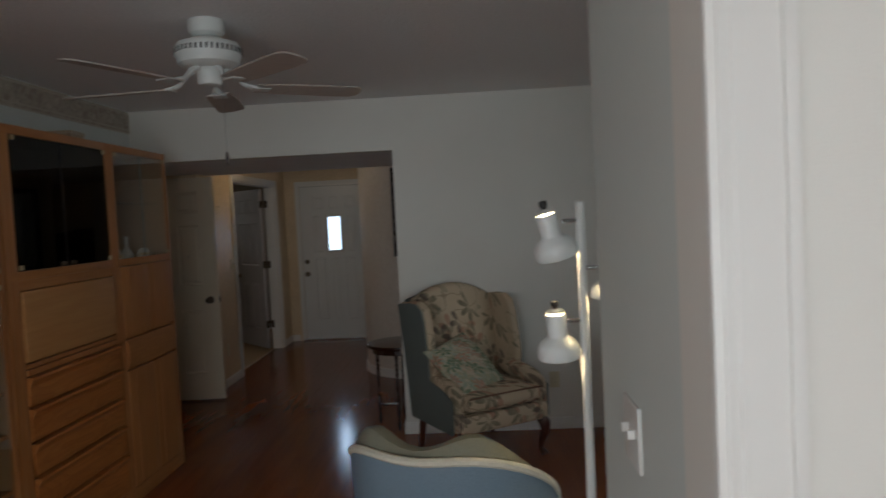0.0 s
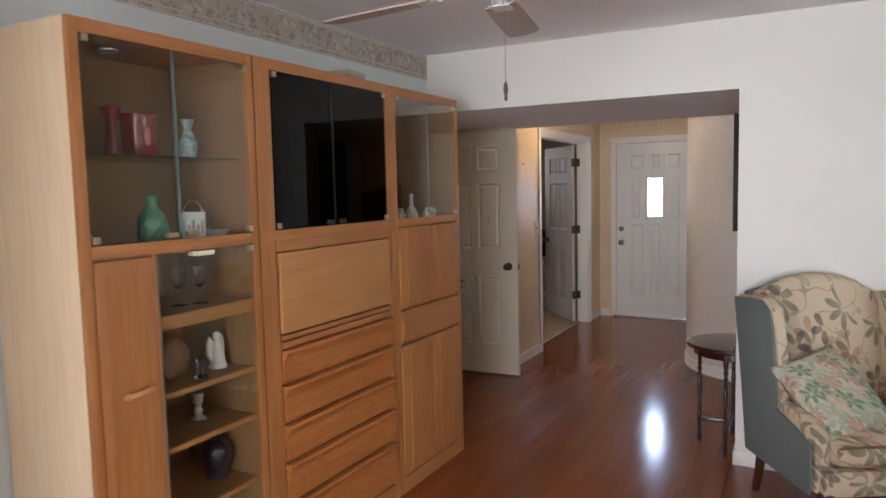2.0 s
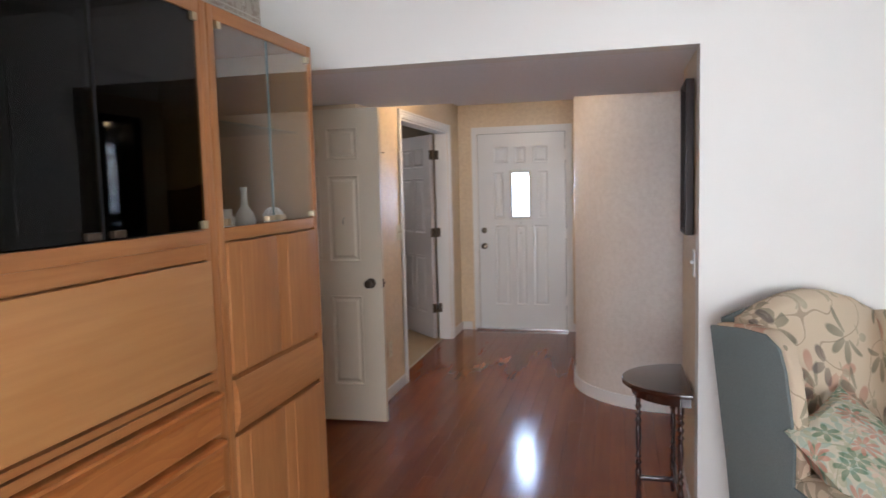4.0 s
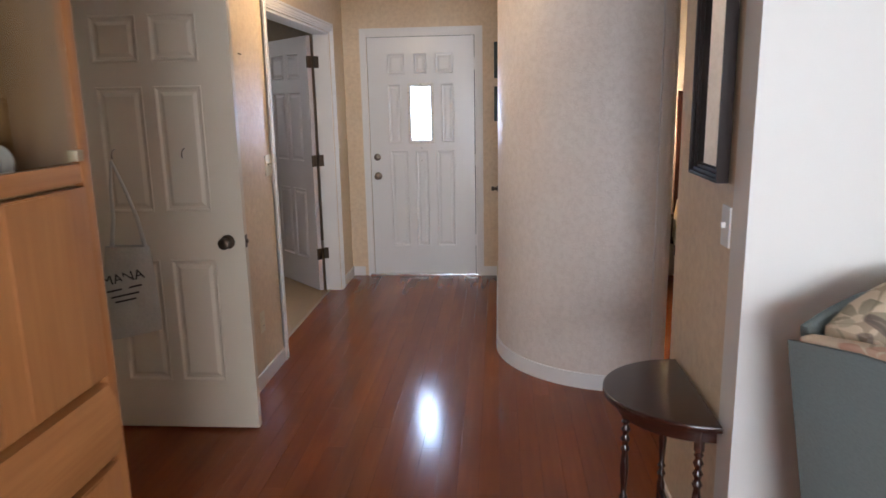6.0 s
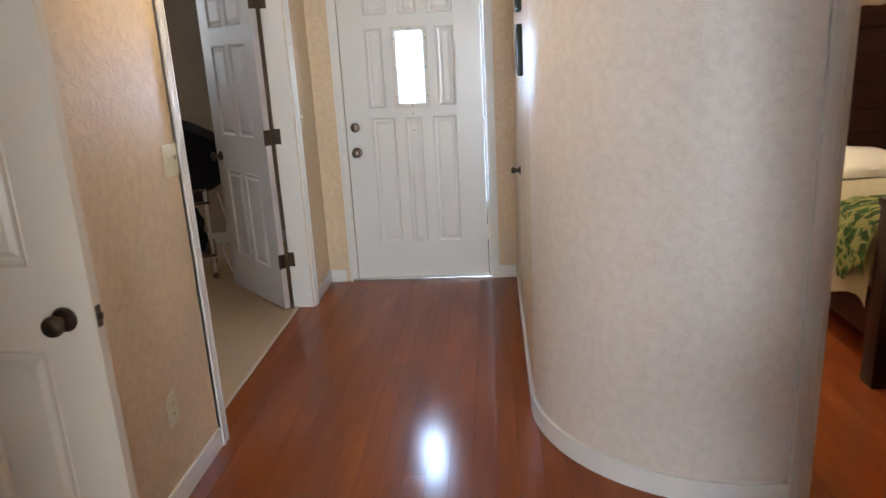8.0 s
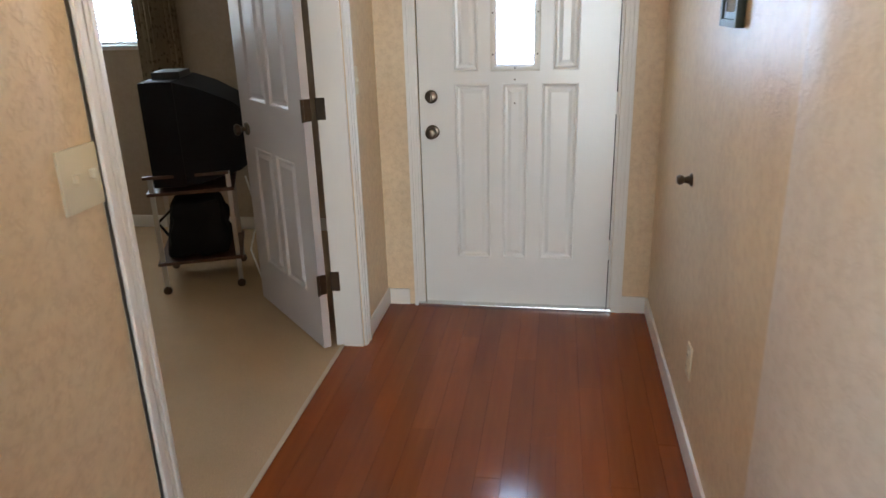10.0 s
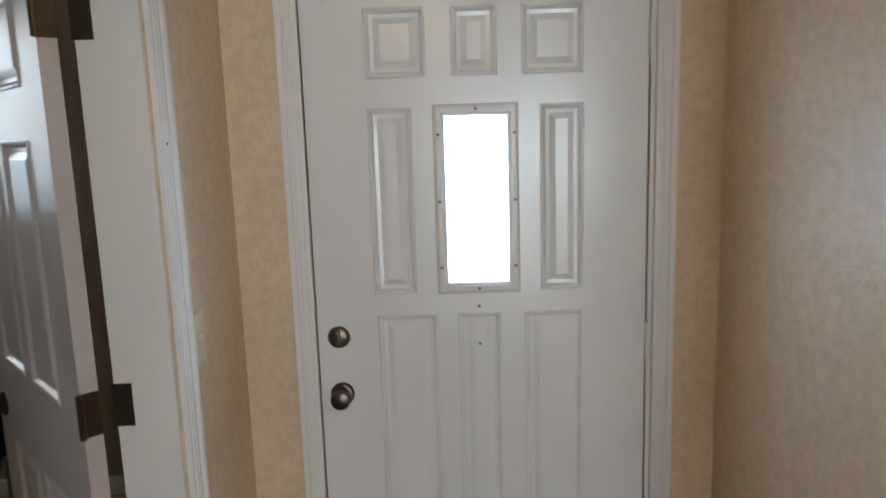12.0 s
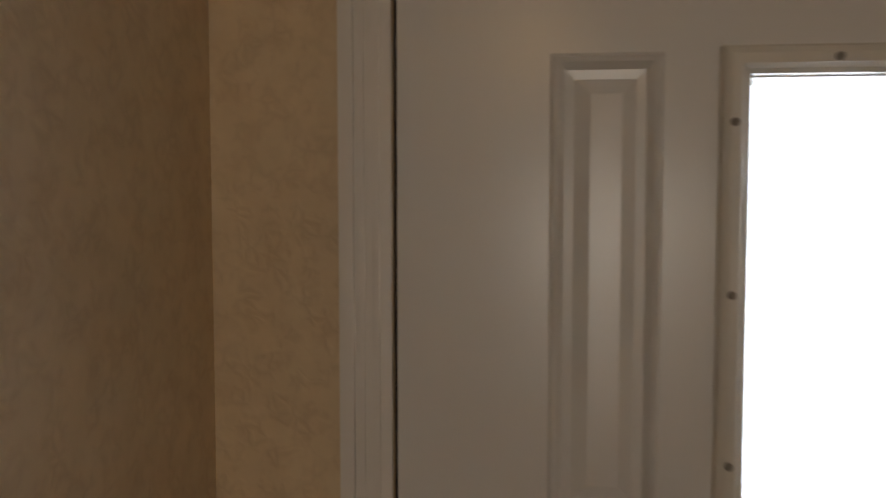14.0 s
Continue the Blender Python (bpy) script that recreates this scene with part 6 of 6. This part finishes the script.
line = [(-2.52 + 0.3 * k / 36, 10.12 + 0.025 * math.sin(k * 1.5)) for k in range(37)]
prism(bm, line + [(x, y + 0.004) for x, y in reversed(line)], 2, 0.35, 2.3)
part("drape", bm, blossom("curtain_print", (0.34, 0.27, 0.18), [((0.18, 0.13, 0.08), 1.4, 0.36)], 12, 0.48), curtain, smooth=True)
bm = bmesh.new()
tube(bm, [(-3.6, 10.11, 2.32), (-2.1, 10.11, 2.32)], 0.01, 10)
part("rod", bm, M_BRASS, curtain)

# ---- bedroom ----
M_BEDWOOD = wood("dark_cherry", (0.034, 0.008, 0.004), (0.014, 0.004, 0.002), 0.4, axis=0, scale=7)
M_BEDWOOD.node_tree.nodes["Principled BSDF"].inputs["Specular IOR Level"].default_value = 0.2
bed = thing("bed", "dark carved wooden bed with cream covers", "bed", m=Matrix.Translation((2.14, 7.3, 0)))
bm = bmesh.new()
crest = [(-0.02, 0.3)] + [(-0.02 + 1.62 * k / 40, 1.56 + 0.09 * math.sin(math.pi * k / 40) ** 2 + 0.008 * math.cos(k * 1.3)) for k in range(41)] + [(1.6, 0.3)]
prism(bm, crest, 1, 1.6, 1.645)
part("headboard", bm, M_BEDWOOD, bed, "tall dark headboard with a carved crest")
for k in range(4):
    bm = bmesh.new()
    box(bm, 0.1, 1.5, 1.588, 1.6, 0.9 + k * 0.16, 1.03 + k * 0.16, 0.006)
    part("head_panel", bm, M_BEDWOOD, bed)
bm = bmesh.new()
box(bm, 0.02, 1.56, 0.02, 0.06, 0.2, 0.78, 0.01)
part("footboard", bm, M_BEDWOOD, bed)
for x in (0.03, 1.55):
    bm = bmesh.new()
    box(bm, x - 0.05, x + 0.05, -0.01, 0.09, 0.0, 0.8, 0.008)
    box(bm, x - 0.058, x + 0.058, -0.018, 0.098, 0.8, 0.835, 0.01)
    box(bm, x - 0.04, x + 0.04, 0.0, 0.08, 0.835, 0.86, 0.012)
    part("bed_post", bm, M_BEDWOOD, bed, smooth=True)
for x in (0.0, 1.55):
    bm = bmesh.new()
    box(bm, x, x + 0.03, 0.06, 1.6, 0.2, 0.38, 0.005)
    part("side_rail", bm, M_BEDWOOD, bed)
M_SPREAD = shade("cream_quilt", (0.68, 0.60, 0.42), 0.9, grain=0.25, grain_scale=40, stain=0.15, bump=0.6, bump_scale=26)
bm = bmesh.new()
plump(bm, 0.03, 1.55, 0.08, 1.58, 0.36, 0.7, 0.08, 0.04)
part("mattress", bm, shade("white_sheet", (0.72, 0.68, 0.58), 0.9, bump=0.3, bump_scale=14), bed, smooth=True)
quilt = thing("quilt", "cream quilt draped over the bed's side", "quilt", m=Matrix.Translation((2.14, 7.3, 0)))
bm = bmesh.new()
N = 30
lines = []
for j in range(N + 1):
    y = 0.09 + 1.49 * j / N
    wav = 0.012 * math.sin(j * 1.1)
    lines.append([bm.verts.new(p) for p in ((-0.035 + wav, y, 0.34 + 0.03 * math.sin(j * 0.7)), (-0.03 + wav, y, 0.55), (0.0, y, 0.68), (0.08, y, 0.724), (0.8, y, 0.74), (1.5, y, 0.724), (1.58, y, 0.68), (1.6 + wav, y, 0.36))])
for a, b in zip(lines, lines[1:]):
    for k in range(7):
        bm.faces.new((a[k], a[k + 1], b[k + 1], b[k]))
bmesh.ops.solidify(bm, geom=bm.faces[:], thickness=0.012)
part("cover", bm, M_SPREAD, quilt, smooth=True)
throw = thing("throw_blanket", "green leaf-print blanket folded over the foot of the bed", "blanket", m=Matrix.Translation((2.14, 7.3, 0)))
bm = bmesh.new()
lines = []
for j in range(13):
    y = 0.1 + 0.42 * j / 12
    wav = 0.01 * math.sin(j * 1.7)
    lines.append([bm.verts.new(p) for p in ((-0.052 + wav, y, 0.46 + 0.05 * math.sin(j * 0.9)), (-0.048 + wav, y, 0.6), (-0.01, y, 0.71), (0.08, y, 0.745), (0.8, y, 0.76), (1.5, y, 0.745))])
for a, b in zip(lines, lines[1:]):
    for k in range(5):
        bm.faces.new((a[k], a[k + 1], b[k + 1], b[k]))
bmesh.ops.solidify(bm, geom=bm.faces[:], thickness=0.01)
part("cover", bm, blossom("leaf_print", (0.42, 0.42, 0.16), [((0.02, 0.075, 0.025), 0.9, 0.44), ((0.06, 0.16, 0.05), 1.3, 0.36)], 9, 0.42), throw, smooth=True)
for x in (0.42, 1.14):
    pillow("bed_pillow", pose(2.14 + x, 8.58, 0.77, 6, 0, 0), shade("white_pillowcase", (0.72, 0.68, 0.6), 0.9), "cream pillow against the headboard", 0.62, 0.12)
stand = thing("nightstand", "dark wooden nightstand beside the bed", "nightstand", m=Matrix.Translation((1.79, 8.72, 0)))
bm = bmesh.new()
box(bm, -0.22, 0.22, -0.2, 0.2, 0.0, 0.6, 0.008)
part("case", bm, M_BEDWOOD, stand)
bm = bmesh.new()
box(bm, -0.24, 0.24, -0.22, 0.22, 0.6, 0.625, 0.006)
part("top", bm, M_BEDWOOD, stand)
bl = thing("table_lamp", "lit table lamp with a cream shade", "table lamp", m=Matrix.Translation((1.79, 8.72, 0.6255)))
bm = bmesh.new()
turned(bm, [(0.07, 0), (0.07, 0.015), (0.03, 0.04), (0.05, 0.12), (0.02, 0.2), (0.01, 0.3)])
part("base", bm, M_BRASS, bl, smooth=True)
bm = bmesh.new()
turned(bm, [(0.17, 0.28), (0.11, 0.5), (0.105, 0.5), (0.165, 0.28)], sides=32)
part("shade", bm, glow("lit_lampshade", (1.0, 0.78, 0.5), 5.0), bl, smooth=True)
bulb = new("bedroom_lamp_light", bpy.data.lights.new("bedroom_lamp_light", "POINT"))
bulb.data.energy, bulb.data.color, bulb.data.shadow_soft_size = 55, (1.0, 0.79, 0.55), 0.12
bulb.location = (1.79, 8.72, 1.26)

# ---- low bookcase by the partition ----
case = thing("bookcase", "low dark wooden bookcase with an open front", "bookcase", m=Matrix.Translation((2.85, 4.4, 0)))
for a, n in (((0, 0.02, 0, 0.34, 0, 0.7), "side_panel"), ((0.88, 0.9, 0, 0.34, 0, 0.7), "side_panel"), ((-0.015, 0.915, -0.015, 0.345, 0.7, 0.725), "top"), ((0.02, 0.88, 0.325, 0.335, 0.04, 0.7), "back_panel"), ((0.02, 0.88, 0.01, 0.325, 0.36, 0.378), "shelf"), ((0.02, 0.88, 0.01, 0.325, 0.04, 0.058), "shelf"), ((0.02, 0.88, 0.005, 0.02, 0.0, 0.04), "plinth"), ((0.02, 0.88, 0.0, 0.018, 0.63, 0.7), "rail")):
    bm = bmesh.new()
    box(bm, *a, 0.003)
    part(n, bm, M_WALNUT, case)

# ---- windows that light the living room ----
w2 = thing("window_2", "wide white-framed living room window", "window", kind="structure")
bm = bmesh.new()
for y0, y1, z0, z1 in ((1.6, 1.65, 0.8, 2.1), (3.55, 3.6, 0.8, 2.1), (1.65, 3.55, 0.8, 0.85), (1.65, 3.55, 2.05, 2.1), (2.58, 2.62, 0.85, 2.05)):
    box(bm, 4.63, 4.69, y0, y1, z0, z1, 0.004)
part("window_frame", bm, M_TRIM, w2)
bm = bmesh.new()
box(bm, 4.655, 4.66, 1.65, 3.55, 0.85, 2.05)
part("pane", bm, pane_glass("room_pane", (0.96, 0.98, 0.98)), w2).visible_shadow = False
w3 = thing("window_3", "white-framed sliding patio door", "window", kind="structure")
bm = bmesh.new()
for x0, x1, z0, z1 in ((-0.55, -0.48, 0, 2.2), (2.88, 2.95, 0, 2.2), (-0.48, 2.88, 0, 0.08), (-0.48, 2.88, 2.13, 2.2), (1.17, 1.24, 0.08, 2.13)):
    box(bm, x0, x1, -2.97, -2.91, z0, z1, 0.004)
part("window_frame", bm, M_TRIM, w3)
bm = bmesh.new()
box(bm, -0.48, 2.88, -2.945, -2.94, 0.08, 2.13)
part("pane", bm, pane_glass("patio_pane", (0.96, 0.98, 0.98)), w3).visible_shadow = False

# ---- hall ceiling lamp ----
dome = thing("ceiling_light", "warm lit flush dome light on the hall ceiling", "ceiling light", m=Matrix.Translation((-0.2, 6.85, HALL_H)))
bm = bmesh.new()
turned(bm, [(0.12, -0.02), (0.13, -0.012), (0.13, -0.001)], sides=32)
part("rim", bm, M_BRASS, dome, smooth=True)
bm = bmesh.new()
turned(bm, [(0.02, -0.085), (0.06, -0.075), (0.095, -0.05), (0.115, -0.02)], sides=32)
part("diffuser", bm, glow("lit_dome", (1.0, 0.8, 0.55), 3.0), dome, smooth=True)
hall_bulb = new("hall_lamp_light", bpy.data.lights.new("hall_lamp_light", "POINT"))
hall_bulb.data.energy, hall_bulb.data.color, hall_bulb.data.shadow_soft_size = 15, (1.0, 0.73, 0.43), 0.1
hall_bulb.location = (-0.2, 6.85, HALL_H - 0.16)


# ---- floor planks ----
def planks():
    floor = bpy.data.objects["floor"]
    rng = random.Random(4)
    wide, long, gap = 0.0875, 1.21, 0.0003
    meshes = {}

    def plank_mesh(w, l):
        key = (round(w, 3), round(l, 3))
        if key not in meshes:
            bm = bmesh.new()
            rings = []
            for d, z in ((gap, -0.012), (gap, -0.0004), (gap + 0.0005, 0.0)):
                rings.append([bm.verts.new(p) for p in ((d, d, z), (w - d, d, z), (w - d, l - d, z), (d, l - d, z))])
            for low, top in zip(rings, rings[1:]):
                for k in range(4):
                    bm.faces.new((low[k], low[(k + 1) % 4], top[(k + 1) % 4], top[k]))
            bm.faces.new(rings[-1])
            meshes[key] = body("plank", bm, M_PLANK)
        return meshes[key]

    rest = bmesh.new()
    x = -1.615
    col = 0
    while x < 4.6:
        y = -3.0 - (0.0, 0.45, 0.85, 0.25, 0.65)[col % 5]
        while y < FRONT:
            y0, y1 = max(y, -3.0), min(y + long, FRONT)
            near = -0.7 < x < 1.62 and y1 > 2.2
            if x < -0.76:
                y1 = min(y1, 6.03)
            if y1 - y0 < 0.02:
                pass
            elif near:
                ob = new("plank", plank_mesh(wide, y1 - y0))
                ob.matrix_world = pose(x, y0, 0, rng.uniform(-0.01, 0.01), rng.uniform(-0.2, 0.2), 0)
                ob.parent = floor
            else:
                box(rest, x + gap, x + wide - gap, y0 + gap, y1 - gap, -0.012, 0)
            y += long
        x += wide
        col += 1
    far = part("planks", rest, M_PLANK, floor, "far run of cherry laminate planks")
    far["kind"] = "stuff"


planks()
